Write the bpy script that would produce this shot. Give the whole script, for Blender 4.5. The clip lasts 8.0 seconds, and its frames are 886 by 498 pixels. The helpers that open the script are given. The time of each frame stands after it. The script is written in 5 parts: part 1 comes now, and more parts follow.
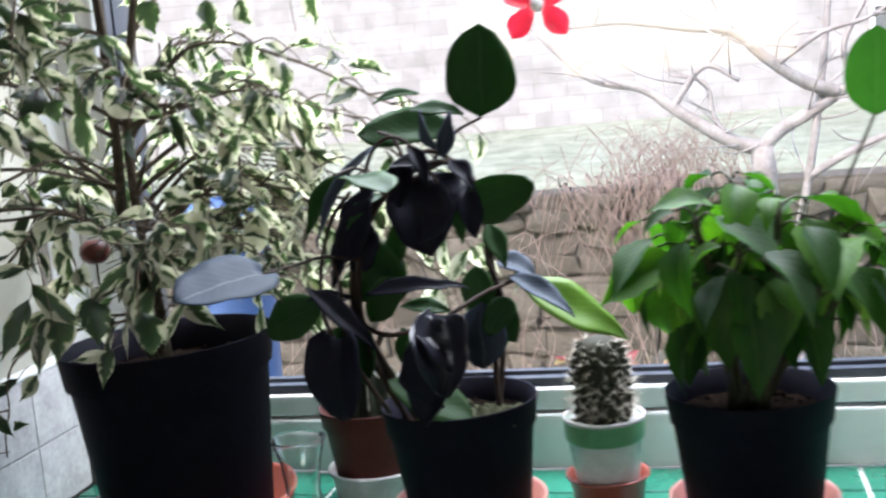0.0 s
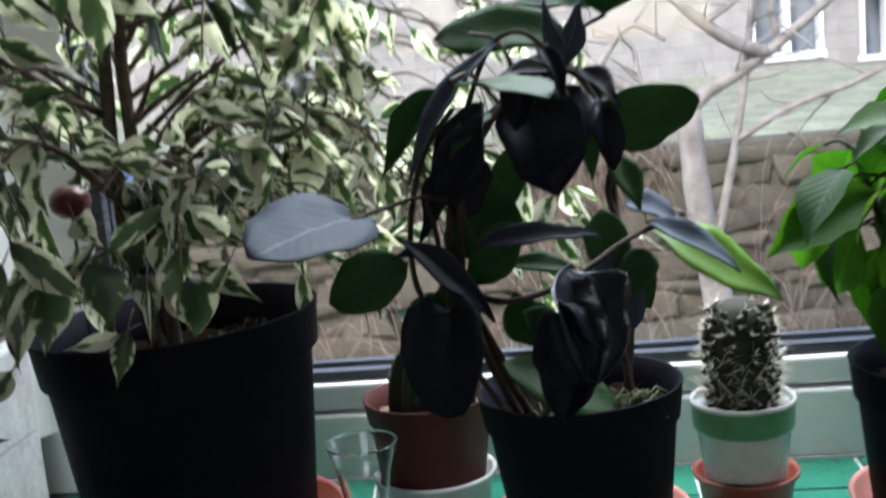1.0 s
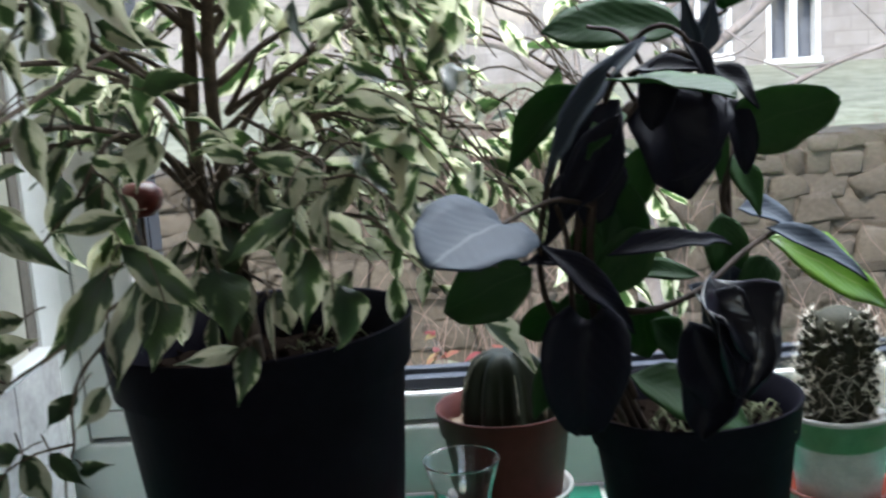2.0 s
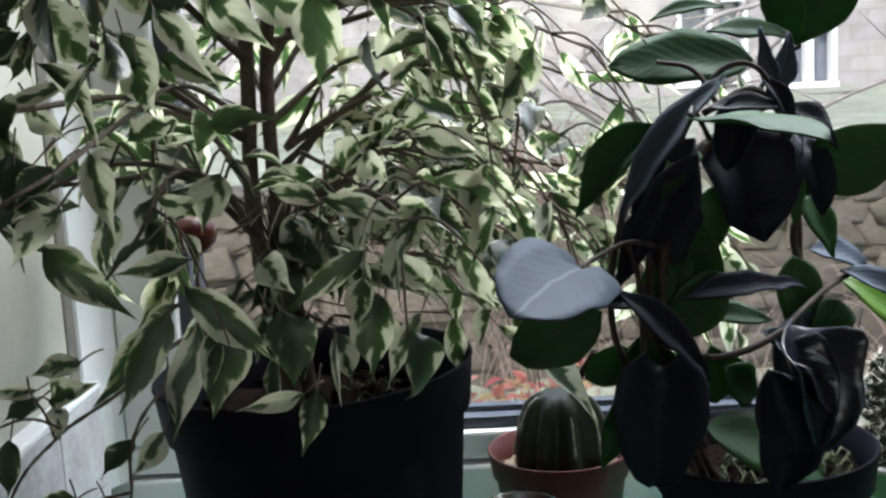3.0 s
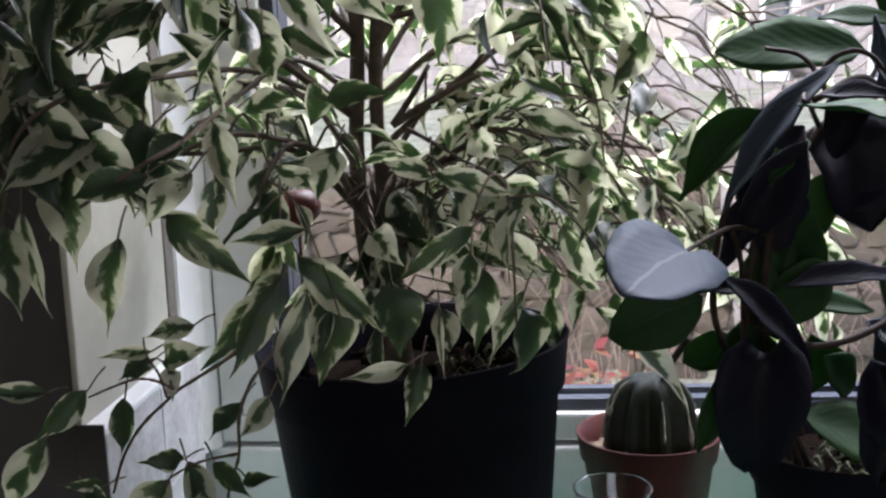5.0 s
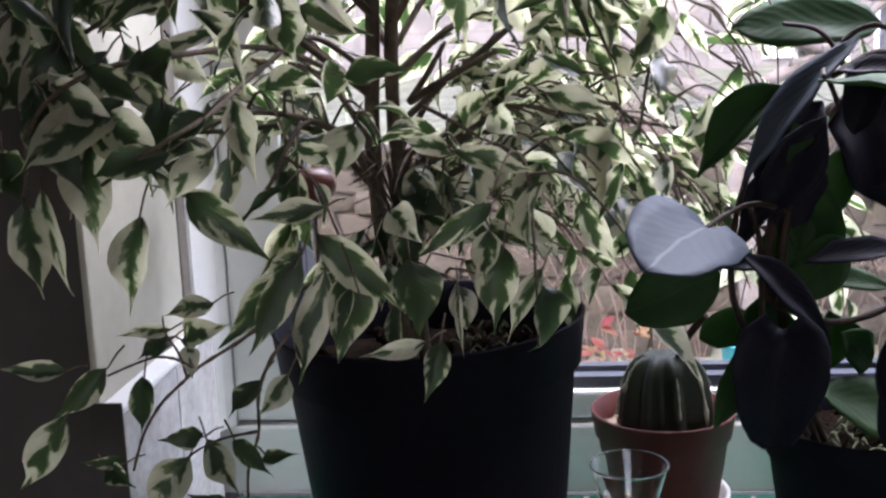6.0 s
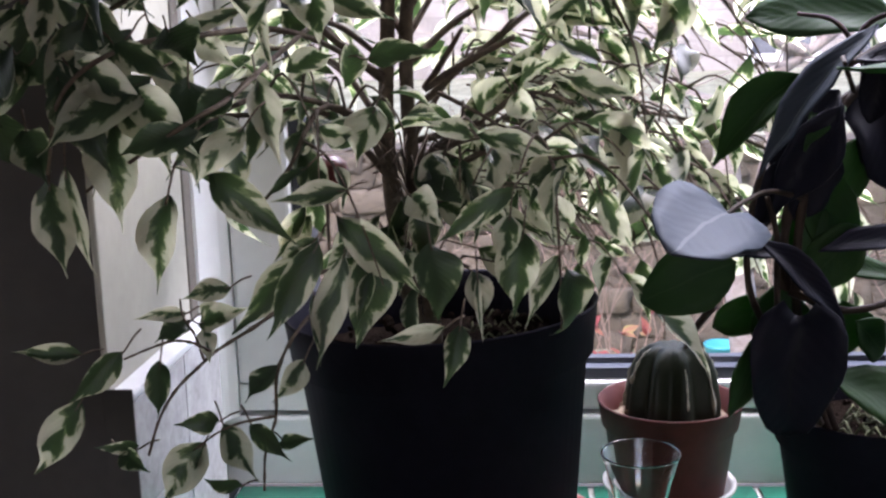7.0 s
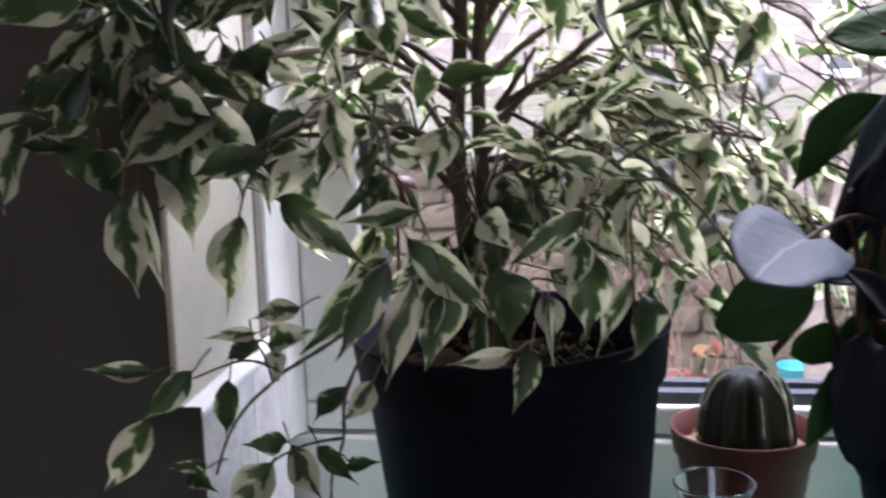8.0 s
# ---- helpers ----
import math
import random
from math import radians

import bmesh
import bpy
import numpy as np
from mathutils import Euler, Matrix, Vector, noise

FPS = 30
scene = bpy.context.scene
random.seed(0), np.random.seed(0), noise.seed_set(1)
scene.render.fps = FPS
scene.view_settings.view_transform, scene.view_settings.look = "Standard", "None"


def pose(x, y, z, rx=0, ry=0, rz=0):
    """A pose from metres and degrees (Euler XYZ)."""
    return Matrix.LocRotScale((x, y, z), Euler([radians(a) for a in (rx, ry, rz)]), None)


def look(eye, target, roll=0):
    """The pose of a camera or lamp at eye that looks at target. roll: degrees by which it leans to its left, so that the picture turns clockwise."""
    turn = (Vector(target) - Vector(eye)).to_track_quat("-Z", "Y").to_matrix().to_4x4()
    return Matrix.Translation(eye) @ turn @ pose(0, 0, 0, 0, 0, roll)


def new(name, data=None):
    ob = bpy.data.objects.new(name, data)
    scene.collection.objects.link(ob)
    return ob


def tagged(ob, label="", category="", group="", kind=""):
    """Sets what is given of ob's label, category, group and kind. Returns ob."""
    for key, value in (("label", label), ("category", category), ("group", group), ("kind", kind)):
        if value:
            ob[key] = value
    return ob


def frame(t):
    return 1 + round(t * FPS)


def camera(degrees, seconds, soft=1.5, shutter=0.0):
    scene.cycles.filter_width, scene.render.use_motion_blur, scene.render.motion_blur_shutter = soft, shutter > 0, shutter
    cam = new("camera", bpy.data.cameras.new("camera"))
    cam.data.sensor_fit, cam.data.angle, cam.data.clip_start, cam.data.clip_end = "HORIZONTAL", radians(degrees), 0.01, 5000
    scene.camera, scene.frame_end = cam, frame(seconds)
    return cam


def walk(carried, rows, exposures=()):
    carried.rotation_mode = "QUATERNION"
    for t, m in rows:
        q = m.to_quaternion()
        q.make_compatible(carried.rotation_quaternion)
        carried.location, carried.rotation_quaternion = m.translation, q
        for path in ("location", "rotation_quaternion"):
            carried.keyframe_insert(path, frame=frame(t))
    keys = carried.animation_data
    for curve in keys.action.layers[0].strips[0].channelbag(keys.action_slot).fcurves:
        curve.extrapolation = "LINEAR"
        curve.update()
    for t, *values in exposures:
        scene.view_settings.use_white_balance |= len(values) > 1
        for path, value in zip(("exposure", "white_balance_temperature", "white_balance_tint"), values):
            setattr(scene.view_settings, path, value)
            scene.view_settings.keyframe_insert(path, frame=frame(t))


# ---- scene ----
cam = camera(42.85, 8.0, soft=2.4, shutter=0.5)
PATH = [
    (0, look((0.700, -1.195, 0.427), (0.4714, -0.2318, 0.2868), -5.24)),
    (0.5, look((0.566, -1.098, 0.410), (0.3937, -0.1234, 0.2688), -6.29)),
    (0.6, look((0.542, -1.072, 0.405), (0.3941, -0.0911, 0.2782), -7.21)),
    (1.0, look((0.464, -0.980, 0.379), (0.3531, -0.0008, 0.2104), -5.21)),
    (1.2, look((0.440, -0.947, 0.379), (0.3520, 0.0295, 0.1817), -4.81)),
    (2.5, look((0.274, -0.930, 0.396), (0.2663, 0.0558, 0.2293), -3.53)),
    (3.0, look((0.280, -0.913, 0.399), (0.2527, 0.0734, 0.2371), -3.33)),
    (3.5, look((0.276, -0.912, 0.398), (0.2260, 0.0766, 0.2556), -3.41)),
    (4.0, look((0.265, -0.918, 0.397), (0.1965, 0.0703, 0.2611), -2.67)),
    (4.5, look((0.259, -0.923, 0.396), (0.1839, 0.0621, 0.2400), -2.24)),
    (5.8, look((0.260, -0.924, 0.396), (0.1525, 0.0537, 0.2134), -1.97)),
    (6.0, look((0.251, -0.924, 0.395), (0.1591, 0.0536, 0.2066), -2.26)),
    (6.5, look((0.241, -0.925, 0.392), (0.1574, 0.0524, 0.1954), -2.36)),
    (7.0, look((0.229, -0.926, 0.386), (0.1544, 0.0536, 0.1987), -1.71)),
    (7.5, look((0.224, -0.920, 0.385), (0.1461, 0.0590, 0.1985), -1.69)),
    (8.0, look((0.227, -0.918, 0.389), (0.0926, 0.0575, 0.2161), -1.69)),
]
walk(cam, PATH, exposures=[(0.0, 2.5, 6450, 13), (0.5, 2.15, 6450, 13), (1.2, 2.0, 6450, 8), (2.5, 2.06, 6500, 8), (4.5, 2.08, 6550, 15), (6.0, 2.3, 6500, 25), (8.0, 2.42, 6500, 27)])

# ---- world and light ----
world = bpy.data.worlds.new("sky")
scene.world = world
world.use_nodes = True
wn = world.node_tree
bg = wn.nodes["Background"]
sky = wn.nodes.new("ShaderNodeTexSky")
sky.sky_type = "NISHITA"
sky.sun_disc = False
sky.sun_elevation = radians(43)
sky.sun_rotation = radians(204)
wn.links.new(sky.outputs[0], bg.inputs[0])
bg.inputs[1].default_value = 0.15
sun_data = bpy.data.lights.new("sun", "SUN")
sun_data.energy = 1.0
sun_data.angle = radians(5)
sun_data.color = (1.0, 0.95, 0.88)
sun = new("sun", sun_data)
SUN_DIR = Vector((-0.30, -0.66, 0.68)).normalized()
sun.matrix_world = look(SUN_DIR * 20, (0, 0, 0))


def sky_lamp(name, at, target, w, h, watts):
    """Area lamp: daylight at the window's opening, or the added fill from behind."""
    data = bpy.data.lights.new(name, "AREA")
    data.shape, data.size, data.size_y, data.energy, data.color = "RECTANGLE", w, h, watts, (0.86, 0.92, 1.0)
    data.spread = radians(120)
    ob = new(name, data)
    ob.matrix_world = look(at, target)


sky_lamp("window_daylight", (0.62, 0.16, 0.92), (0.45, -0.25, 0.1), 1.3, 0.45, 6.8)
# added fill for the room-facing sides; no window is seen there
sky_lamp("back_fill", (0.4, -3.55, 0.55), (0.3, 0.0, 0.3), 1.3, 1.0, 0.15)


# ---- materials ----
def material(name):
    m = bpy.data.materials.new(name)
    m.use_nodes = True
    return m, m.node_tree, m.node_tree.nodes["Principled BSDF"]


def node(nt, kind, **inputs):
    n = nt.nodes.new("ShaderNode" + kind)
    for k, v in inputs.items():
        n.inputs[k.replace("_", " ")].default_value = v
    return n


def ramp(nt, src, stops):
    r = nt.nodes.new("ShaderNodeValToRGB")
    el = r.color_ramp.elements
    while len(el) < len(stops):
        el.new(0.5)
    for e, (p, c) in zip(el, stops):
        e.position, e.color = p, (*c, 1)
    nt.links.new(src, r.inputs[0])
    return r


def math_node(nt, op, a, b=None, clamp=False):
    n = nt.nodes.new("ShaderNodeMath")
    n.operation, n.use_clamp = op, clamp
    for i, v in enumerate((a, b)):
        if v is None:
            continue
        if isinstance(v, (int, float)):
            n.inputs[i].default_value = v
        else:
            nt.links.new(v, n.inputs[i])
    return n.outputs[0]


def surface(name, dark, light, rough=0.5, scale=40.0, bump=0.1, detail=6.0, spec=0.5, vary=0.0, metal=0.0, fine=6.0, dist=0.002):
    """A two-scale mottled surface with fine relief."""
    m, nt, b = material(name)
    co = nt.nodes.new("ShaderNodeTexCoord").outputs["Object"]
    n1 = node(nt, "TexNoise", Scale=scale, Detail=detail, Roughness=0.6)
    n2 = node(nt, "TexNoise", Scale=scale * fine, Detail=3.0)
    for n in (n1, n2):
        nt.links.new(co, n.inputs["Vector"])
    mixv = math_node(nt, "ADD", math_node(nt, "MULTIPLY", n1.outputs[0], 0.7), math_node(nt, "MULTIPLY", n2.outputs[0], 0.3))
    if vary:
        info = nt.nodes.new("ShaderNodeObjectInfo")
        geo = nt.nodes.new("ShaderNodeNewGeometry")
        r = math_node(nt, "FRACT", math_node(nt, "ADD", info.outputs["Random"], geo.outputs["Random Per Island"]))
        mixv = math_node(nt, "ADD", mixv, math_node(nt, "MULTIPLY", math_node(nt, "SUBTRACT", r, 0.5), vary))
    c = ramp(nt, mixv, [(0.3, dark), (0.7, light)])
    nt.links.new(c.outputs[0], b.inputs["Base Color"])
    b.inputs["Roughness"].default_value = rough
    b.inputs["Specular IOR Level"].default_value = spec
    b.inputs["Metallic"].default_value = metal
    if bump:
        bp = node(nt, "Bump", Strength=bump, Distance=dist)
        nt.links.new(mixv, bp.inputs["Height"])
        nt.links.new(bp.outputs[0], b.inputs["Normal"])
    return m


def leaf_surface(name, colours, vein, rough=0.4, glow=0.35, vary=0.3, spec=0.5, tint=None):
    """Leaf blade: colour by blade position (UV) and leaf, gloss, and light passing through."""
    m, nt, b = material(name)
    uv = nt.nodes.new("ShaderNodeUVMap").outputs[0]
    info = nt.nodes.new("ShaderNodeObjectInfo")
    geo = nt.nodes.new("ShaderNodeNewGeometry")
    rnd = math_node(nt, "FRACT", math_node(nt, "ADD", info.outputs["Random"], geo.outputs["Random Per Island"]))
    sep = nt.nodes.new("ShaderNodeSeparateXYZ")
    nt.links.new(uv, sep.inputs[0])
    across = math_node(nt, "ABSOLUTE", math_node(nt, "SUBTRACT", sep.outputs[0], 0.5))
    n1 = nt.nodes.new("ShaderNodeTexNoise")
    n1.noise_dimensions = "4D"
    n1.inputs["Scale"].default_value, n1.inputs["Detail"].default_value = 5.0, 3.0
    nt.links.new(uv, n1.inputs["Vector"])
    nt.links.new(math_node(nt, "MULTIPLY", rnd, 37.0), n1.inputs["W"])
    v = math_node(nt, "ADD", math_node(nt, "MULTIPLY", math_node(nt, "SUBTRACT", rnd, 0.5), vary), math_node(nt, "MULTIPLY", n1.outputs[0], 0.5))
    v = math_node(nt, "ADD", v, math_node(nt, "MULTIPLY", across, 0.5))
    c = ramp(nt, v, colours)
    mid = math_node(nt, "LESS_THAN", across, 0.018)
    mx = nt.nodes.new("ShaderNodeMix")
    mx.data_type = "RGBA"
    nt.links.new(math_node(nt, "MULTIPLY", mid, 0.7), mx.inputs[0])
    nt.links.new(c.outputs[0], mx.inputs[6])
    mx.inputs[7].default_value = (*vein, 1)
    nt.links.new(mx.outputs[2], b.inputs["Base Color"])
    b.inputs["Roughness"].default_value = rough
    b.inputs["Specular IOR Level"].default_value = spec
    # side veins as fine relief
    wav = math_node(nt, "SINE", math_node(nt, "MULTIPLY", math_node(nt, "SUBTRACT", sep.outputs[1], math_node(nt, "MULTIPLY", across, 0.8)), 55.0))
    bp = node(nt, "Bump", Strength=0.22, Distance=0.001)
    nt.links.new(math_node(nt, "ADD", math_node(nt, "MULTIPLY", wav, 0.3), n1.outputs[0]), bp.inputs["Height"])
    nt.links.new(bp.outputs[0], b.inputs["Normal"])
    tr = nt.nodes.new("ShaderNodeBsdfTranslucent")
    if tint:
        t2 = nt.nodes.new("ShaderNodeMix")
        t2.data_type, t2.blend_type = "RGBA", "MULTIPLY"
        t2.inputs[0].default_value = 1.0
        nt.links.new(mx.outputs[2], t2.inputs[6])
        t2.inputs[7].default_value = (*tint, 1)
        nt.links.new(t2.outputs[2], tr.inputs[0])
    else:
        nt.links.new(mx.outputs[2], tr.inputs[0])
    mix = nt.nodes.new("ShaderNodeMixShader")
    mix.inputs[0].default_value = glow
    nt.links.new(b.outputs[0], mix.inputs[1])
    nt.links.new(tr.outputs[0], mix.inputs[2])
    nt.links.new(mix.outputs[0], nt.nodes["Material Output"].inputs["Surface"])
    return m


def variegated(name, least=0.10, most=0.38, glow=0.44):
    """Weeping fig leaf: jagged dark and grey-green centre, cream margin."""
    m, nt, b = material(name)
    uv = nt.nodes.new("ShaderNodeUVMap").outputs[0]
    info = nt.nodes.new("ShaderNodeObjectInfo")
    geo = nt.nodes.new("ShaderNodeNewGeometry")
    rnd = math_node(nt, "FRACT", math_node(nt, "ADD", info.outputs["Random"], geo.outputs["Random Per Island"]))
    sep = nt.nodes.new("ShaderNodeSeparateXYZ")
    nt.links.new(uv, sep.inputs[0])
    u, v = sep.outputs[0], sep.outputs[1]
    across = math_node(nt, "ABSOLUTE", math_node(nt, "SUBTRACT", u, 0.5))
    # streaks run outwards and forwards along the side veins
    comb = nt.nodes.new("ShaderNodeCombineXYZ")
    nt.links.new(math_node(nt, "MULTIPLY", u, 3.0), comb.inputs[0])
    nt.links.new(math_node(nt, "MULTIPLY", math_node(nt, "SUBTRACT", v, math_node(nt, "MULTIPLY", across, 0.5)), 6.0), comb.inputs[1])
    n1 = nt.nodes.new("ShaderNodeTexNoise")
    n1.noise_dimensions = "4D"
    n1.inputs["Scale"].default_value, n1.inputs["Detail"].default_value = 0.75, 4.0
    nt.links.new(comb.outputs[0], n1.inputs["Vector"])
    nt.links.new(math_node(nt, "MULTIPLY", rnd, 61.0), n1.inputs["W"])
    n = math_node(nt, "SUBTRACT", n1.outputs[0], 0.5)
    # width of the green part differs from leaf to leaf
    edge = math_node(nt, "ADD", math_node(nt, "MULTIPLY", math_node(nt, "FRACT", math_node(nt, "MULTIPLY", rnd, 17.0)), most - least), least)
    field = math_node(nt, "ADD", math_node(nt, "SUBTRACT", across, edge), math_node(nt, "MULTIPLY", n, 1.3))
    field = math_node(nt, "ADD", field, math_node(nt, "MULTIPLY", math_node(nt, "SUBTRACT", v, 0.5), 0.22))
    c = ramp(nt, math_node(nt, "ADD", field, 0.5), [(0.0, (0.014, 0.026, 0.014)), (0.44, (0.020, 0.036, 0.020)), (0.46, (0.045, 0.062, 0.040)), (0.52, (0.075, 0.095, 0.064)), (0.54, (0.25, 0.235, 0.18)), (1.0, (0.39, 0.36, 0.28))])
    nt.links.new(c.outputs[0], b.inputs["Base Color"])
    b.inputs["Roughness"].default_value = 0.42
    wav = math_node(nt, "SINE", math_node(nt, "MULTIPLY", math_node(nt, "SUBTRACT", v, math_node(nt, "MULTIPLY", across, 0.7)), 70.0))
    bp = node(nt, "Bump", Strength=0.12, Distance=0.0006)
    nt.links.new(math_node(nt, "ADD", wav, n1.outputs[0]), bp.inputs["Height"])
    nt.links.new(bp.outputs[0], b.inputs["Normal"])
    tr = nt.nodes.new("ShaderNodeBsdfTranslucent")
    t2 = nt.nodes.new("ShaderNodeMix")
    t2.data_type, t2.blend_type = "RGBA", "MULTIPLY"
    t2.inputs[0].default_value = 1.0
    c2 = ramp(nt, math_node(nt, "ADD", field, 0.5), [(0.0, (0.028, 0.050, 0.016)), (0.44, (0.040, 0.075, 0.022)), (0.46, (0.10, 0.145, 0.05)), (0.52, (0.17, 0.22, 0.085)), (0.54, (0.54, 0.55, 0.36)), (1.0, (0.78, 0.77, 0.55))])
    nt.links.new(c2.outputs[0], t2.inputs[6])
    t2.inputs[7].default_value = (1, 1, 1, 1)
    nt.links.new(t2.outputs[2], tr.inputs[0])
    mix = nt.nodes.new("ShaderNodeMixShader")
    mix.inputs[0].default_value = glow
    nt.links.new(b.outputs[0], mix.inputs[1])
    nt.links.new(tr.outputs[0], mix.inputs[2])
    nt.links.new(mix.outputs[0], nt.nodes["Material Output"].inputs["Surface"])
    return m


def pane_glass(name):
    """Thin pane: clear, with a weak mirror image."""
    m, nt, b = material(name)
    t = nt.nodes.new("ShaderNodeBsdfTransparent")
    g = node(nt, "BsdfGlossy", Roughness=0.02)
    lw = node(nt, "LayerWeight", Blend=0.25)
    gain = math_node(nt, "MULTIPLY", math_node(nt, "POWER", lw.outputs["Facing"], 4.0), 0.75)
    mix = nt.nodes.new("ShaderNodeMixShader")
    nt.links.new(math_node(nt, "ADD", gain, 0.03), mix.inputs[0])
    nt.links.new(t.outputs[0], mix.inputs[1])
    nt.links.new(g.outputs[0], mix.inputs[2])
    nt.links.new(mix.outputs[0], nt.nodes["Material Output"].inputs["Surface"])
    return m


def clear_glass(name):
    """Thick clear glass that bends light."""
    m, nt, b = material(name)
    g = node(nt, "BsdfGlass", Roughness=0.0, IOR=1.46)
    nt.links.new(g.outputs[0], nt.nodes["Material Output"].inputs["Surface"])
    return m


PVC = surface("white_plastic_frame", (0.66, 0.66, 0.655), (0.76, 0.76, 0.75), 0.38, 12, 0.03)
GASKET = surface("black_rubber", (0.012, 0.015, 0.022), (0.03, 0.033, 0.045), 0.5, 60, 0.05)
# sealant darkened by colour to hold the shade of its gap
SHADED_SEALANT = surface("shaded_grey_sealant", (0.10, 0.085, 0.07), (0.17, 0.15, 0.125), 0.7, 60, 0.2)
PANE = pane_glass("window_glass")
GLASS = clear_glass("drinking_glass")
CREAM = surface("cream_plaster", (0.33, 0.315, 0.26), (0.41, 0.39, 0.325), 0.8, 14, 0.25)
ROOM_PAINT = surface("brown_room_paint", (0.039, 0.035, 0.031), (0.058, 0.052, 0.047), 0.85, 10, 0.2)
ROOM_PALE = surface("pale_room_paint", (0.50, 0.46, 0.40), (0.60, 0.56, 0.50), 0.85, 10, 0.2)
ROOM_WHITE = surface("room_ceiling_paint", (0.5, 0.47, 0.42), (0.6, 0.56, 0.5), 0.9, 8, 0.1)
FLOOR_WOOD = surface("floor_laminate", (0.14, 0.085, 0.05), (0.26, 0.17, 0.1), 0.45, 6, 0.1)
WHITE_TILE = surface("white_marbled_tile", (0.30, 0.285, 0.28), (0.58, 0.56, 0.55), 0.22, 26, 0.03, vary=0.15)
GREEN_TILE = surface("green_glazed_tile", (0.012, 0.095, 0.060), (0.022, 0.15, 0.098), 0.13, 18, 0.04, vary=0.25)
GROUT = surface("pale_grout", (0.5, 0.5, 0.47), (0.66, 0.66, 0.62), 0.55, 70, 0.3)
BLACK_PLASTIC = surface("black_plastic_pot", (0.004, 0.0035, 0.006), (0.010, 0.009, 0.014), 0.55, 25, 0.08, spec=0.03)
BROWN_PLASTIC = surface("terracotta_plastic", (0.046, 0.013, 0.010), (0.078, 0.023, 0.018), 0.5, 22, 0.1, spec=0.12)
RED_SAUCER = surface("orange_plastic", (0.21, 0.040, 0.024), (0.30, 0.068, 0.038), 0.35, 20, 0.06)
PINK_SAUCER = surface("pink_plastic", (0.45, 0.16, 0.12), (0.58, 0.24, 0.19), 0.35, 20, 0.06)
WHITE_GLAZE = surface("white_ceramic", (0.38, 0.365, 0.35), (0.56, 0.54, 0.515), 0.25, 40, 0.05)
GREEN_BAND = surface("green_glaze", (0.05, 0.17, 0.075), (0.10, 0.27, 0.13), 0.3, 22, 0.05)
SOIL = surface("potting_soil", (0.005, 0.0038, 0.003), (0.020, 0.014, 0.011), 0.95, 160, 1.0, dist=0.01, spec=0.0)
GRIT = surface("dry_sandy_soil", (0.10, 0.065, 0.04), (0.30, 0.22, 0.15), 0.95, 220, 1.0, dist=0.006)
MOSS = surface("pale_dry_moss", (0.045, 0.055, 0.025), (0.16, 0.17, 0.085), 0.95, 200, 1.0, dist=0.006)
BARK = surface("fig_bark", (0.05, 0.036, 0.026), (0.13, 0.10, 0.075), 0.85, 120, 0.6, spec=0.15)
DARK_STEM = surface("dark_vine_stem", (0.016, 0.011, 0.009), (0.05, 0.034, 0.026), 0.65, 120, 0.4, spec=0.1)
GREEN_STEM = surface("green_stem", (0.018, 0.020, 0.010), (0.05, 0.048, 0.022), 0.6, 90, 0.3, spec=0.15)
FIG_LEAF = variegated("variegated_fig_leaf")
# lit copies of the fig leaf: more glow, and paler by the glass, for backlight
FIG_MID = variegated("lit_crown_fig_leaf", 0.08, 0.34, 0.64)
FIG_BACKLIT = variegated("backlit_fig_leaf", 0.02, 0.26, 0.76)
FIG_CREAM = variegated("pale_fig_leaf", 0.0, 0.17)
FIG_GREEN = variegated("green_fig_leaf", 0.34, 0.48)
HOYA_LEAF = leaf_surface("waxy_vine_leaf", [(0.0, (0.016, 0.040, 0.016)), (0.5, (0.028, 0.062, 0.024)), (1.0, (0.05, 0.10, 0.035))], (0.035, 0.07, 0.03), 0.50, 0.34, 0.35, spec=0.10, tint=(0.9, 1.9, 0.35))
# dark purple taken down to near black: silhouette shade is in the colour
SHADED_PURPLE_LEAF = leaf_surface("shaded_purple_leaf", [(0.0, (0.006, 0.006, 0.010)), (0.6, (0.011, 0.011, 0.018)), (1.0, (0.02, 0.019, 0.03))], (0.012, 0.014, 0.016), 0.5, 0.06, 0.2, spec=0.07)
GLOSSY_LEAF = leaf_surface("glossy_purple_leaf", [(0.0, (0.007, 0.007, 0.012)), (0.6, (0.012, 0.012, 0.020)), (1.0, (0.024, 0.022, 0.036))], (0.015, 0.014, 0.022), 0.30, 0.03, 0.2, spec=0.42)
# blue-grey of the sky's sheen put into the leaf colour
GREY_SHEEN_LEAF = leaf_surface("grey_sheen_leaf", [(0.0, (0.029, 0.038, 0.052)), (0.6, (0.041, 0.052, 0.070)), (1.0, (0.060, 0.074, 0.094))], (0.10, 0.11, 0.12), 0.62, 0.06, 0.15, spec=0.10)
BRIGHT_LEAF = leaf_surface("soft_green_leaf", [(0.0, (0.011, 0.036, 0.009)), (0.45, (0.022, 0.064, 0.013)), (0.95, (0.07, 0.15, 0.024))], (0.05, 0.10, 0.03), 0.55, 0.40, 0.8, spec=0.18, tint=(1.2, 1.7, 0.25))
# lighter yellow-green copy of a blade: backlight put into its colour
BACKLIT_LEAF = leaf_surface("backlit_yellow_leaf", [(0.0, (0.09, 0.20, 0.02)), (1.0, (0.19, 0.32, 0.04))], (0.2, 0.30, 0.08), 0.42, 0.5, 0.3)
CACTUS = surface("cactus_skin", (0.014, 0.014, 0.009), (0.045, 0.042, 0.026), 0.6, 60, 0.4, spec=0.12)
CACTUS_RIB = surface("ribbed_cactus_skin", (0.005, 0.008, 0.004), (0.017, 0.021, 0.011), 0.55, 50, 0.5, spec=0.2)
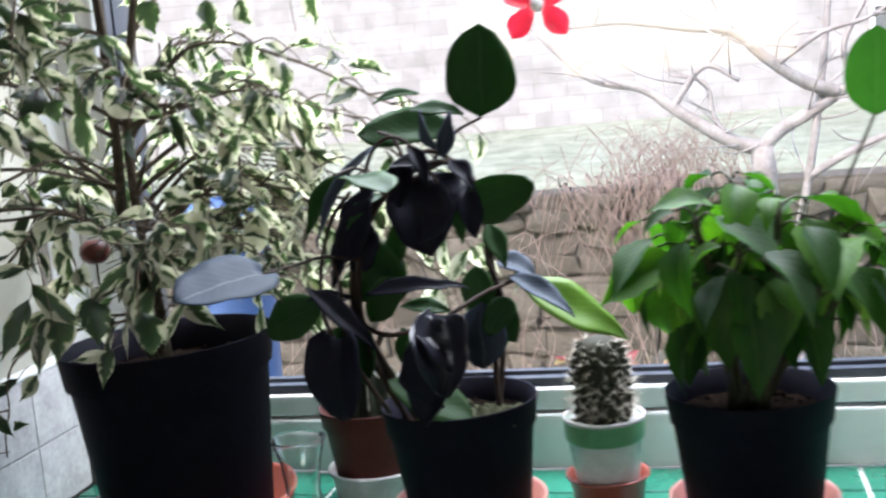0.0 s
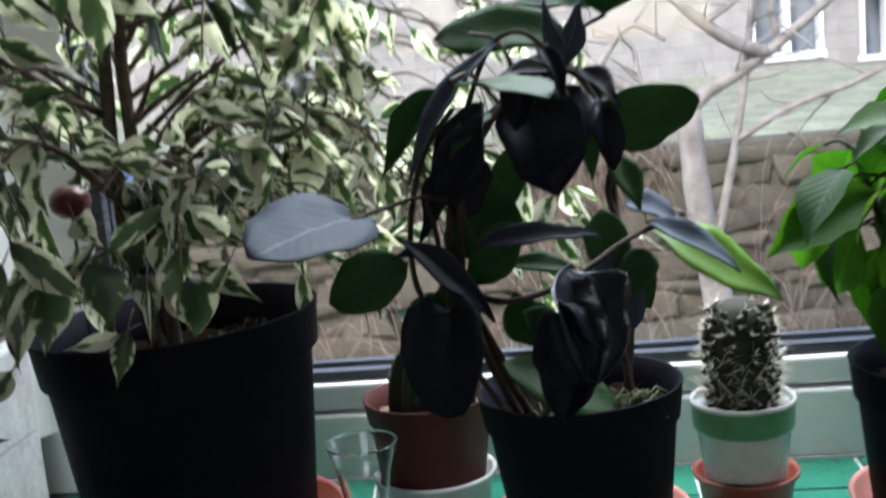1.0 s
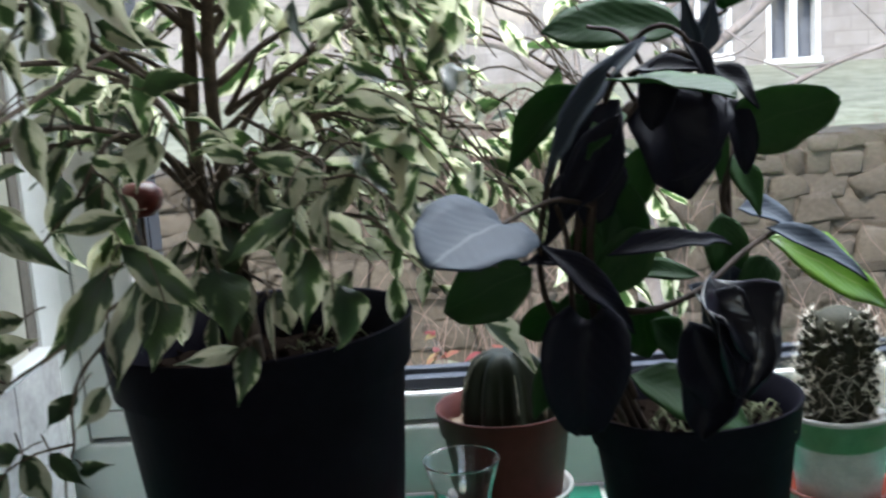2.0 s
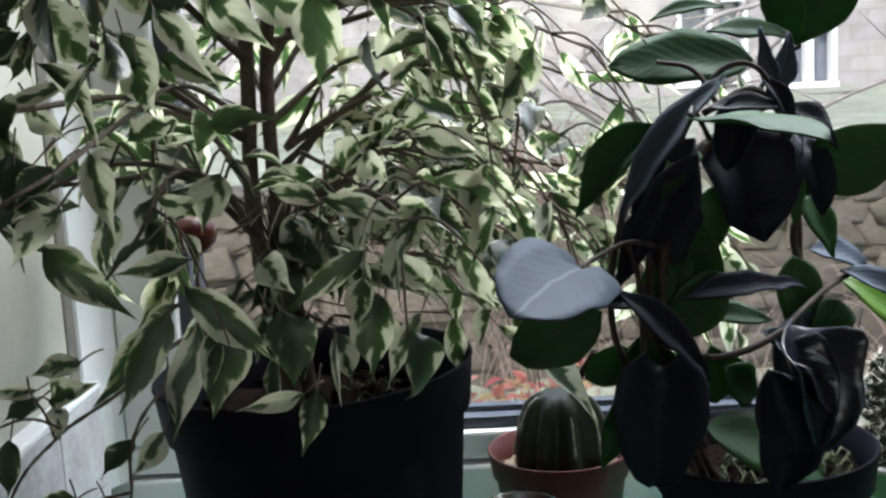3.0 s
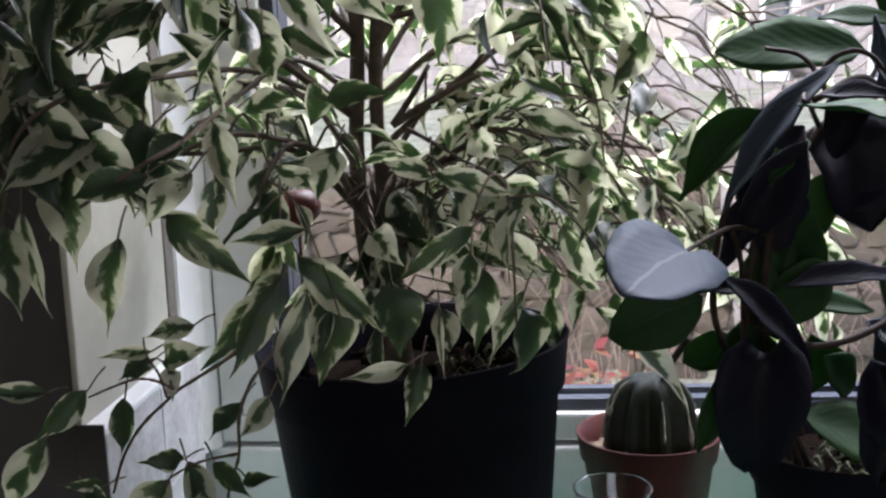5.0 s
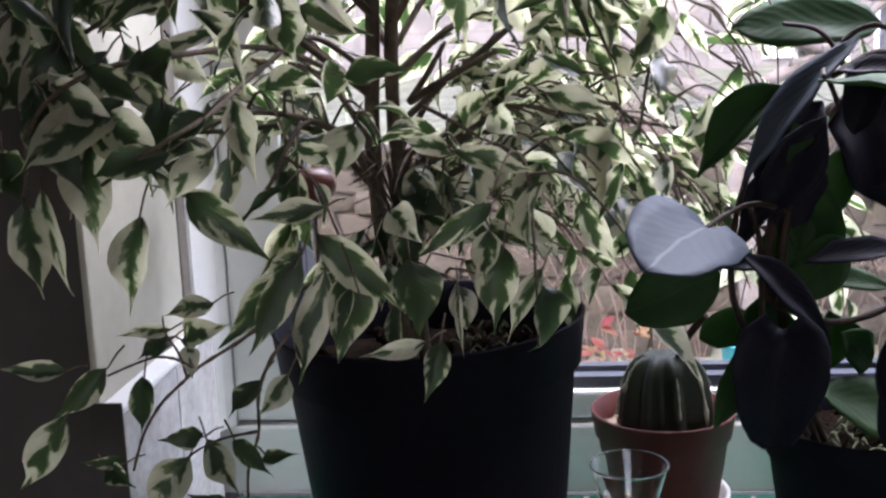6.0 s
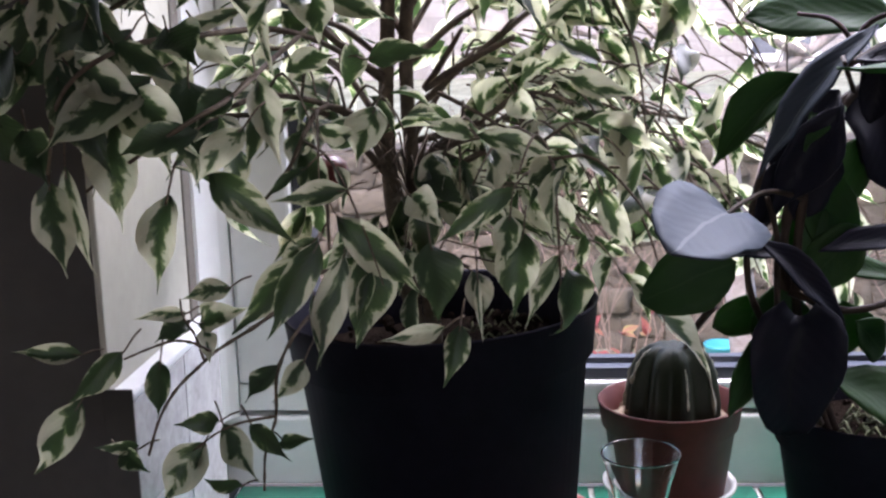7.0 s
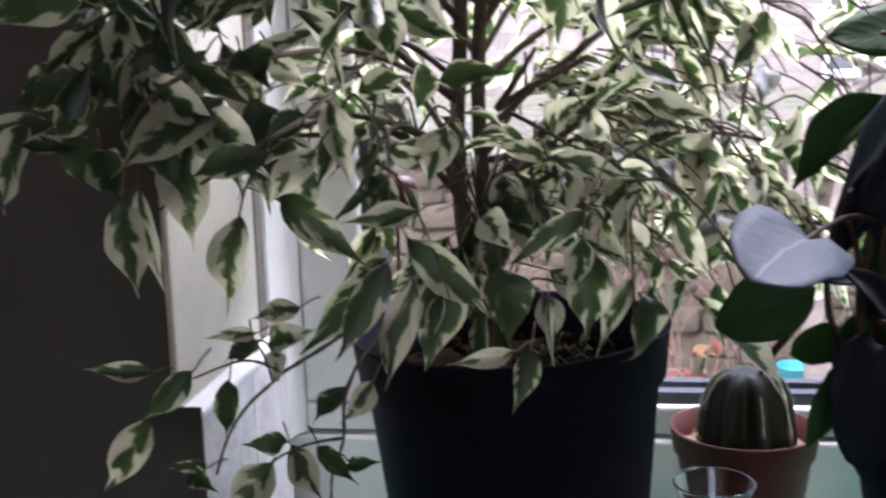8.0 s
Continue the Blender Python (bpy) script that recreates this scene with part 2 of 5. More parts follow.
SPINE = surface("cactus_spine", (0.40, 0.35, 0.28), (0.70, 0.64, 0.54), 0.6, 80, 0.0)
PALE_RIB = surface("pale_rib_wool", (0.06, 0.06, 0.04), (0.36, 0.34, 0.27), 0.9, 150, 0.6)
RED_PAINT = surface("red_paint", (0.085, 0.012, 0.009), (0.15, 0.02, 0.013), 0.4, 40, 0.1)
RED_FABRIC = leaf_surface("red_ribbon", [(0.0, (0.55, 0.012, 0.03)), (1.0, (0.75, 0.03, 0.06))], (0.5, 0.02, 0.03), 0.5, 0.4, 0.3)
GLITTER = surface("white_glitter", (0.6, 0.6, 0.62), (0.9, 0.9, 0.9), 0.3, 300, 0.5)
STONE = surface("rough_wall_stone", (0.075, 0.061, 0.045), (0.155, 0.128, 0.097), 0.9, 9, 0.8, vary=0.28, dist=0.02)
MORTAR = surface("earth_mortar", (0.065, 0.053, 0.040), (0.13, 0.107, 0.082), 0.95, 14, 0.5, dist=0.02)
GRASS_GROUND = surface("winter_grass", (0.12, 0.125, 0.08), (0.34, 0.345, 0.26), 0.95, 5.0, 0.8, dist=0.02)
TREE_BARK = surface("pale_tree_bark", (0.17, 0.14, 0.125), (0.43, 0.38, 0.35), 0.85, 14, 0.7, dist=0.01)
TWIG = surface("dry_twigs", (0.15, 0.095, 0.075), (0.36, 0.26, 0.21), 0.85, 20, 0.2)
def block_wall(name):
    """Pale coursed house wall with soft joints."""
    m, nt, b = material(name)
    geo = nt.nodes.new("ShaderNodeTexCoord").outputs["Object"]
    sep = nt.nodes.new("ShaderNodeSeparateXYZ")
    nt.links.new(geo, sep.inputs[0])
    comb = nt.nodes.new("ShaderNodeCombineXYZ")
    nt.links.new(sep.outputs[0], comb.inputs[0])
    nt.links.new(sep.outputs[2], comb.inputs[1])
    bk = node(nt, "TexBrick", Scale=1.0, Color1=(0.28, 0.255, 0.245, 1), Color2=(0.34, 0.31, 0.295, 1), Mortar=(0.25, 0.23, 0.22, 1), Mortar_Size=0.006, Brick_Width=0.30, Row_Height=0.13)
    nt.links.new(comb.outputs[0], bk.inputs["Vector"])
    n = node(nt, "TexNoise", Scale=5.0, Detail=6.0)
    nt.links.new(geo, n.inputs["Vector"])
    mx = nt.nodes.new("ShaderNodeMix")
    mx.data_type, mx.blend_type = "RGBA", "MULTIPLY"
    mx.inputs[0].default_value = 0.8
    nt.links.new(bk.outputs[0], mx.inputs[6])
    nt.links.new(ramp(nt, n.outputs[0], [(0.3, (0.65, 0.63, 0.6)), (0.7, (1.0, 1.0, 1.0))]).outputs[0], mx.inputs[7])
    nt.links.new(mx.outputs[2], b.inputs["Base Color"])
    b.inputs["Roughness"].default_value = 0.9
    bp = node(nt, "Bump", Strength=0.2, Distance=0.01)
    nt.links.new(bk.outputs["Fac"], bp.inputs["Height"])
    bp.invert = True
    nt.links.new(bp.outputs[0], b.inputs["Normal"])
    return m


RENDER_WALL = block_wall("pale_house_blocks")
ROOF = surface("grey_roof", (0.10, 0.09, 0.09), (0.19, 0.175, 0.17), 0.8, 6, 0.4)
# opaque panes; the reflected sky is put into their blue-grey colour
SKY_PANE = surface("sky_tinted_house_pane", (0.09, 0.10, 0.125), (0.20, 0.22, 0.26), 0.1, 3, 0.0)
BLUE = surface("blue_plastic", (0.07, 0.13, 0.30), (0.11, 0.19, 0.40), 0.4, 8, 0.05)
TEAL = surface("turquoise_plastic", (0.03, 0.30, 0.36), (0.06, 0.42, 0.48), 0.4, 8, 0.05)
PINK_LEAVES = leaf_surface("reddish_shrub_leaf", [(0.0, (0.30, 0.06, 0.06)), (0.5, (0.40, 0.14, 0.10)), (1.0, (0.30, 0.32, 0.10))], (0.3, 0.15, 0.1), 0.6, 0.3, 1.0)


# ---- builders ----
def world_of(ob):
    m = ob.matrix_parent_inverse @ ob.matrix_basis
    return world_of(ob.parent) @ m if ob.parent else ob.matrix_basis.copy()


def part(name, bm, mat, parent=None, label="", smooth=True):
    me = bpy.data.meshes.new(name)
    bm.normal_update()
    bm.to_mesh(me)
    bm.free()
    me.materials.append(mat)
    if smooth:
        me.shade_smooth()
    ob = new(name, me)
    if parent is not None:
        ob.parent = parent
        ob.matrix_parent_inverse = world_of(parent).inverted()
    if label:
        ob["label"] = label
    return ob


def thing(name, at, label, category, group="", kind=""):
    ob = new(name)
    ob.empty_display_size = 0.05
    ob.matrix_basis = Matrix.Translation(at)
    return tagged(ob, label, category, group, kind)


def box(bm, lo, hi, bevel=0.0, segs=2):
    c = [(a + b) / 2 for a, b in zip(lo, hi)]
    s = [abs(b - a) for a, b in zip(lo, hi)]
    r = bmesh.ops.create_cube(bm, size=1.0, matrix=Matrix.LocRotScale(c, None, s))
    if bevel:
        edges = list({e for v in r["verts"] for e in v.link_edges})
        bmesh.ops.bevel(bm, geom=edges, offset=bevel, segments=segs, affect="EDGES", profile=0.6)
    return bm


def boxed(name, lo, hi, mat, parent=None, bevel=0.0, label=""):
    return part(name, box(bmesh.new(), lo, hi, bevel), mat, parent, label, smooth=False)


def lathe(bm, profile, at=(0, 0, 0), segs=48, wobble=0.0, tilt=(0, 0), seed=0):
    """Turn a profile of (radius, height) round the upright through at."""
    rings = []
    tilt_m = Matrix.Rotation(radians(tilt[0]), 3, "X") @ Matrix.Rotation(radians(tilt[1]), 3, "Y")
    for r, z in profile:
        ring = []
        for i in range(segs):
            a = 2 * math.pi * i / segs
            k = r * (1 + wobble * math.sin(3 * a + seed) + wobble * 0.6 * math.sin(5 * a + 2.1 * seed))
            p = tilt_m @ Vector((k * math.cos(a), k * math.sin(a), z))
            ring.append(bm.verts.new(p + Vector(at)))
        rings.append(ring)
    for a, b in zip(rings, rings[1:]):
        for i in range(segs):
            j = (i + 1) % segs
            bm.faces.new((a[i], a[j], b[j], b[i]))
    for ring, flip in ((rings[0], True), (rings[-1], False)):
        if (ring[0].co - ring[segs // 2].co).length > 1e-4:
            bm.faces.new(ring[::-1] if flip else ring)
    return bm


def curve_points(ctrl, n):
    """A smooth line through the control points."""
    pts = [Vector(p) for p in ctrl]
    pts = [pts[0] * 2 - pts[1]] + pts + [pts[-1] * 2 - pts[-2]]
    out = []
    spans = len(pts) - 3
    for k in range(n + 1):
        s = k / n * spans
        i = min(int(s), spans - 1)
        t = s - i
        a, b, c, d = pts[i:i + 4]
        out.append(0.5 * ((2 * b) + (c - a) * t + (2 * a - 5 * b + 4 * c - d) * t * t + (3 * b - a - 3 * c + d) * t ** 3))
    return out


def tube(bm, pts, r0, r1, segs=6, knots=0.0):
    up = Vector((0.3, 0.2, 1)).normalized()
    rings = []
    n = len(pts)
    for k, p in enumerate(pts):
        d = (pts[min(k + 1, n - 1)] - pts[max(k - 1, 0)]).normalized()
        x = d.cross(up)
        if x.length < 1e-3:
            x = d.orthogonal()
        x.normalize()
        y = d.cross(x)
        r = r0 + (r1 - r0) * k / max(1, n - 1)
        if knots and k % 3 == 1:
            r *= 1 + knots
        rings.append([bm.verts.new(p + x * (r * math.cos(2 * math.pi * i / segs)) + y * (r * math.sin(2 * math.pi * i / segs))) for i in range(segs)])
    for a, b in zip(rings, rings[1:]):
        for i in range(segs):
            j = (i + 1) % segs
            bm.faces.new((a[i], a[j], b[j], b[i]))
    bm.faces.new(rings[0][::-1])
    bm.faces.new(rings[-1])
    return bm


OUTLINES = {
    "fig": [0.0, 0.50, 0.84, 0.98, 1.0, 0.93, 0.76, 0.50, 0.22, 0.09, 0.0],
    "oval": [0.0, 0.52, 0.80, 0.94, 1.0, 1.0, 0.97, 0.89, 0.74, 0.48, 0.0],
    "heart": [0.35, 0.82, 0.97, 1.0, 1.0, 0.97, 0.91, 0.81, 0.66, 0.44, 0.06],
    "lance": [0.0, 0.40, 0.70, 0.90, 1.0, 0.97, 0.86, 0.68, 0.46, 0.23, 0.0],
    "ovate": [0.0, 0.48, 0.82, 0.98, 1.0, 0.94, 0.82, 0.64, 0.42, 0.19, 0.0],
}


def blade(bm, shape, width, fold, curl, m, half=2, wave=0.0, teeth=0.0, lobe=0.0):
    """One leaf blade, one unit long along +y, with its UV, put into bm at m."""
    uv = bm.loops.layers.uv.verify()
    prof = OUTLINES[shape]
    rows = []
    nv = len(prof) - 1
    for k, w in enumerate(prof):
        v = k / nv
        ang = curl * v
        y = math.sin(ang) / curl if abs(curl) > 1e-3 else v
        zc = -(1 - math.cos(ang)) / curl if abs(curl) > 1e-3 else 0
        row = []
        for j in range(-half, half + 1):
            s = j / half
            hw = 0.5 * width * max(w, 0.012)
            if teeth and abs(s) > 0.9 and 0 < k < nv:
                hw *= 1 + teeth * (1 if k % 2 else -1)
            x = hw * s * math.cos(fold * abs(s))
            z = zc + hw * abs(s) * math.sin(fold) + wave * width * math.sin(v * 11 + s * 2.0) * abs(s)
            row.append((bm.verts.new(m @ Vector((x, y - lobe * abs(s) ** 1.5 * (1 - v) ** 2, z))), (0.5 + 0.5 * s * (0.35 + 0.65 * w), v)))
        rows.append(row)
    for a, b in zip(rows, rows[1:]):
        for j in range(2 * half):
            q = (a[j], a[j + 1], b[j + 1], b[j])
            f = bm.faces.new([t[0] for t in q])
            for loop, t in zip(f.loops, q):
                loop[uv].uv = t[1]
    return bm


def leaf_pose(base, direction, normal, length):
    y = Vector(direction).normalized()
    z = Vector(normal)
    z = z - y * z.dot(y)
    if z.length < 1e-3:
        z = y.orthogonal()
    z.normalize()
    x = y.cross(z)
    m = Matrix((x, y, z)).transposed().to_4x4()
    m.translation = base
    return m @ Matrix.Scale(length, 4)


def leaf_meshes(name, mat, shapes):
    """Shared blades for many leaves: (outline, width, fold, curl, wave, teeth) each."""
    made = []
    for shape, width, fold, curl, wave, teeth in shapes:
        bm = bmesh.new()
        blade(bm, shape, width, fold, curl, Matrix.Identity(4), wave=wave, teeth=teeth)
        me = bpy.data.meshes.new(name)
        bm.normal_update()
        bm.to_mesh(me)
        bm.free()
        me.materials.append(mat)
        me.shade_smooth()
        made.append(me)
    return made


def put_leaf(name, me, m, parent, label=""):
    ob = new(name, me)
    ob.parent = parent
    ob.matrix_basis = parent.matrix_basis.inverted() @ m
    if label:
        ob["label"] = label
    return ob


# ---- the window and the wall round it ----
def build_window():
    win = thing("window_1", (0.7, 0.03, 0.0), "white plastic framed window over the sill", "window", kind="structure")
    L, R, T = -0.048, 1.46, 1.24
    # outer frame: foot, jambs and head
    boxed("frame_foot", (L, 0.0, 0.0), (R, 0.075, 0.062), PVC, win, 0.003)
    bm = bmesh.new()
    plan = [(L, -0.034), (-0.0435, -0.034), (-0.041, -0.0325), (-0.0305, -0.006), (-0.0275, -0.002), (-0.0245, 0.002), (-0.0245, 0.075), (L, 0.075)]
    low, high = [[bm.verts.new((x, y, z)) for x, y in plan] for z in (0.0625, T)]
    bm.faces.new(low[::-1])
    bm.faces.new(high)
    for i in range(len(plan)):
        j = (i + 1) % len(plan)
        bm.faces.new((low[i], low[j], high[j], high[i]))
    part("frame_jamb", bm, PVC, win, "splayed white frame jamb", smooth=False)
    # bead beside the jamb; its dark colour is the gap's shade
    boxed("sealant_bead", (L + 0.0003, -0.0545, 0.1628), (-0.0425, -0.0343, T), SHADED_SEALANT, win, 0.002, "sealant bead, the gap's shade in its grey-brown")
    boxed("frame_jamb", (R - 0.03, -0.018, 0.0625), (R, 0.075, T), PVC, win, 0.007)
    boxed("frame_head", (-0.024, 0.0, T - 0.06), (R - 0.0305, 0.075, T), PVC, win, 0.003)
    # sash with a sloped bead towards the glass
    bm = bmesh.new()
    box(bm, (-0.024, 0.004, 0.066), (R - 0.0305, 0.07, 0.0905), 0.003)
    part("sash_foot", bm, PVC, win, smooth=False)
    boxed("sash_jamb", (-0.024, 0.004, 0.091), (0.0295, 0.07, T - 0.0605), PVC, win, 0.004)
    boxed("sash_jamb", (R - 0.08, 0.004, 0.091), (R - 0.031, 0.07, T - 0.0605), PVC, win, 0.004)
    boxed("gasket", (0.030, 0.012, 0.091), (R - 0.081, 0.026, 0.101), GASKET, win, 0.001)
    boxed("gasket", (0.030, 0.012, 0.1015), (0.0415, 0.026, T - 0.061), GASKET, win, 0.001)
    bm = bmesh.new()
    box(bm, (0.030, 0.027, 0.093), (R - 0.082, 0.033, T - 0.062))
    pane = part("pane", bm, PANE, win, smooth=False)
    pane.visible_shadow = False
    boxed("gasket", (0.030, 0.0335, 0.1045), (0.0405, 0.069, T - 0.061), GASKET, win, 0.001)
    boxed("gasket", (0.027, 0.0335, 0.091), (R - 0.081, 0.045, 0.104), GASKET, win, 0.001)


build_window()


def room():
    def wall(name, lo, hi, mat, label):
        tagged(boxed(name, lo, hi, mat), label, "wall", kind="structure")
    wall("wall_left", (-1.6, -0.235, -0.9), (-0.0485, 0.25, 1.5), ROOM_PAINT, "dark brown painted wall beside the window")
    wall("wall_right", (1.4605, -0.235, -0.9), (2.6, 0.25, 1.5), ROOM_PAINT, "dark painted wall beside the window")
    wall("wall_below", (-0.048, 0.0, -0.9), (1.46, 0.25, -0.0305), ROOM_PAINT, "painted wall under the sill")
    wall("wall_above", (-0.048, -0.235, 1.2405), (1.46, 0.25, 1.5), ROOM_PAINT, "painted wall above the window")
    # side and back walls are out of view, pale to bounce light
    wall("wall_west", (-1.7, -3.6, -0.9), (-1.6005, 0.25, 1.5), ROOM_PALE, "pale painted side wall of the room")
    wall("wall_east", (2.6005, -3.6, -0.9), (2.7, 0.25, 1.5), ROOM_PALE, "pale painted side wall of the room")
    # unseen back wall with an opening added for the fill lamp
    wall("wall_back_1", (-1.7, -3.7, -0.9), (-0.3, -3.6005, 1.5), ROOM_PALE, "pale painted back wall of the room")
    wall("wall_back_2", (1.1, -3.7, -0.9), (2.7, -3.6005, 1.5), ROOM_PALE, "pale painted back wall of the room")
    wall("wall_back_3", (-0.2995, -3.7, -0.9), (1.0995, -3.6005, 0.0), ROOM_PALE, "pale painted back wall under an added opening")
    wall("wall_back_4", (-0.2995, -3.7, 1.1), (1.0995, -3.6005, 1.5), ROOM_PALE, "pale painted back wall above an added opening")
    tagged(boxed("ceiling", (-1.7, -3.7, 1.5005), (2.7, 0.25, 1.6), ROOM_WHITE), "plain painted ceiling", "ceiling", kind="structure")
    tagged(boxed("floor", (-1.7, -3.7, -1.0), (2.7, 0.25, -0.9005), FLOOR_WOOD), "brown laminate floor", "floor", kind="structure")
    # cream plaster skin of the reveal, with a rounded corner
    tagged(boxed("reveal_plaster", (-0.0483, -0.238, 0.1605), (-0.0435, -0.0548, 1.2395), CREAM, None, 0.002), "cream plaster on the window reveal", "wall", kind="structure")
    # tiled lower part of the reveal
    dado = thing("reveal_tiling", (-0.038, -0.12, 0.0), "white marbled tiles low on the window reveal", "tiling", kind="structure")
    boxed("tile_bed", (-0.0483, -0.2385, 0.0), (-0.033, -0.0345, 0.156), GROUT, dado)
    boxed("edge_trim", (-0.048, -0.2395, 0.1563), (-0.0275, -0.0345, 0.1625), PVC, dado, 0.002, "white plastic tile trim")
    # dark strip laid over the tiles' room-side edge in place of its shade
    boxed("shaded_edge", (-0.0482, -0.2418, 0.0), (-0.0278, -0.2398, 0.1655), ROOM_PAINT, dado, 0.0008, "edge of the tiling, its shade painted brown")
    for y0, y1 in ((-0.239, -0.130), (-0.1285, -0.0348)):
        for z0, z1 in ((0.0015, 0.0765), (0.078, 0.156)):
            boxed("tile", (-0.0329, y0, z0), (-0.028, y1, z1), WHITE_TILE, dado, 0.0012)


room()


def sill():
    s = thing("window_sill", (0.7, -0.2, -0.03), "green glazed tile sill with pale grout joints", "sill", kind="structure")
    boxed("sill_bed", (-0.0275, -0.46, -0.03), (1.46, -0.0005, -0.0035), GROUT, s)
    xs = [-0.0275] + [0.0 + 0.14 * k for k in range(1, 11)] + [1.46]
    ys = [-0.46, -0.355, -0.214, -0.073, -0.001]
    for x0, x1 in zip(xs, xs[1:]):
        for y0, y1 in zip(ys, ys[1:]):
            dz = random.uniform(-0.0004, 0.0004)
            boxed("tile", (x0 + 0.0022, y0 + 0.0022, -0.0034), (x1 - 0.0022, y1 - 0.0022, dz), GREEN_TILE, s, 0.0012)


sill()


# ---- pots ----
def pot_profile(r_top, r_base, h, lip, wall=0.003, out=0.003):
    """Outside up, over the lip and down the inside."""
    rl = r_top - (r_top - r_base) * lip / h
    return [(0.0001, 0.0), (r_base * 0.96, 0.0), (r_base, 0.003), (rl - out, h - lip - 0.003), (rl, h - lip), (r_top - 0.0006, h - 0.002), (r_top, h - 0.001), (r_top - 0.001, h),
            (r_top - wall, h - 0.001), (rl - wall - out, h - lip), (rl - wall - out - 0.002, h - lip - 0.012), (0.0001, h - lip - 0.012)]


def soil_disc(r, z, at, tilt, seed, rough):
    bm = bmesh.new()
    rings = []
    rng = random.Random(seed)
    tm = Matrix.Rotation(radians(tilt[0]), 3, "X") @ Matrix.Rotation(radians(tilt[1]), 3, "Y")
    for k in range(11):
        rr = r * k / 10
        ring = []
        for i in range(40):
            a = 2 * math.pi * i / 40
            q = Vector((rr * math.cos(a), rr * math.sin(a), z))
            q.z += rough * (noise.noise(q * 70 + Vector((seed, 0, 0))) * 1.2 + rng.uniform(-0.5, 0.5))
            ring.append(bm.verts.new(tm @ q + Vector(at)))
            if k == 0:
                break
        rings.append(ring)
    for i in range(40):
        bm.faces.new((rings[0][0], rings[1][i], rings[1][(i + 1) % 40]))
    for a, b in zip(rings[1:], rings[2:]):
        for i in range(40):
            j = (i + 1) % 40
            bm.faces.new((a[i], a[j], b[j], b[i]))
    # crumbs
    for _ in range(70):
        a, rr = rng.uniform(0, 6.28), r * math.sqrt(rng.random()) * 0.97
        q = tm @ Vector((rr * math.cos(a), rr * math.sin(a), z + rough * 0.6)) + Vector(at)
        bmesh.ops.create_icosphere(bm, subdivisions=1, radius=rng.uniform(0.4, 1.0) * rough, matrix=Matrix.LocRotScale(q, Euler((rng.random() * 6, rng.random() * 6, 0)), (1, rng.uniform(0.6, 1.5), 0.7)))
    return bm


def saucer(name, at, r_top, r_base, h, mat, label):
    bm = bmesh.new()
    lathe(bm, [(0.0001, 0.0), (r_base, 0.0), (r_base + 0.002, 0.002), (r_top - 0.003, h - 0.004), (r_top, h - 0.003), (r_top, h - 0.0005), (r_top - 0.002, h), (r_top - 0.0045, h - 0.002), (r_base - 0.002, 0.0045), (0.0001, 0.004)], at)
    ob = part(name, bm, mat)
    return tagged(ob, label, "saucer")


saucer("plant_saucer", (0.178, -0.185, 0.0008), 0.104, 0.088, 0.045, RED_SAUCER, "deep orange plastic saucer under the large black pot")
saucer("plant_saucer", (0.467, -0.19, 0.0008), 0.073, 0.058, 0.042, PINK_SAUCER, "pinkish plastic saucer under a black vine pot")
saucer("plant_saucer", (0.727, -0.19, 0.0008), 0.075, 0.06, 0.042, PINK_SAUCER, "pinkish plastic saucer under the leafy green plant")
saucer("plant_saucer", (0.590, -0.112, 0.0008), 0.0415, 0.031, 0.036, RED_SAUCER, "small orange saucer under the spiny cactus")
saucer("plant_saucer", (0.338, -0.072, 0.0008), 0.052, 0.043, 0.034, WHITE_GLAZE, "white ceramic saucer under the brown cactus pot")


def fig_plant():
    base = Vector((0.1752, -0.185, 0.009))
    p = thing("weeping_fig", base, "variegated weeping fig with cream-edged leaves in a large black pot", "potted plant")
    tilt = (0, -1.8)
    bm = bmesh.new()
    lathe(bm, pot_profile(0.1060, 0.081, 0.199, 0.034, 0.003, 0.0045), base, 64, 0.006, tilt, 1)
    part("pot", bm, BLACK_PLASTIC, p, "large black plastic pot")
    bm = bmesh.new()
    rng = random.Random(29)
    for _ in range(110):
        a, r = rng.uniform(-1.9, 1.2), 0.088 * math.sqrt(rng.uniform(0.1, 1.0))
        q = base + Vector((r * math.cos(a) - 0.004, r * math.sin(a), 0.167 + rng.uniform(0, 0.004)))
        d = Vector((rng.uniform(-1, 1), rng.uniform(-1, 1), 0)) * rng.uniform(0.006, 0.018)
        tube(bm, [q, q + d * 0.5 + Vector((0, 0, rng.uniform(0.002, 0.007))), q + d], 0.0007, 0.0005, 4)
    part("soil_fibres", bm, MOSS, p, "pale dry fibres on the soil")["kind"] = "stuff"
    part("soil", soil_disc(0.093, 0.166, base, tilt, 3, 0.0055), SOIL, p, "dark potting soil")
    return p


FIG = fig_plant()


def branch(parent, ctrl, r0, r1, mat=BARK, name="branch", n=None, segs=7, knots=0.06):
    pts = curve_points(ctrl, n or 6 * (len(ctrl) - 1))
    part(name, tube(bmesh.new(), pts, r0, r1, segs, knots), mat, parent)
    return pts


FIG_MESHES = leaf_meshes("fig_leaf", FIG_LEAF, [("fig", w, f, c, wv, 0.0) for w, f, c, wv in ((0.46, 0.4, 0.6, 0.06), (0.42, 0.7, 1.1, 0.08), (0.50, 0.3, 0.3, 0.07), (0.46, 0.9, 0.7, 0.05), (0.48, 0.2, 1.6, 0.10), (0.42, 0.6, -0.5, 0.07))])


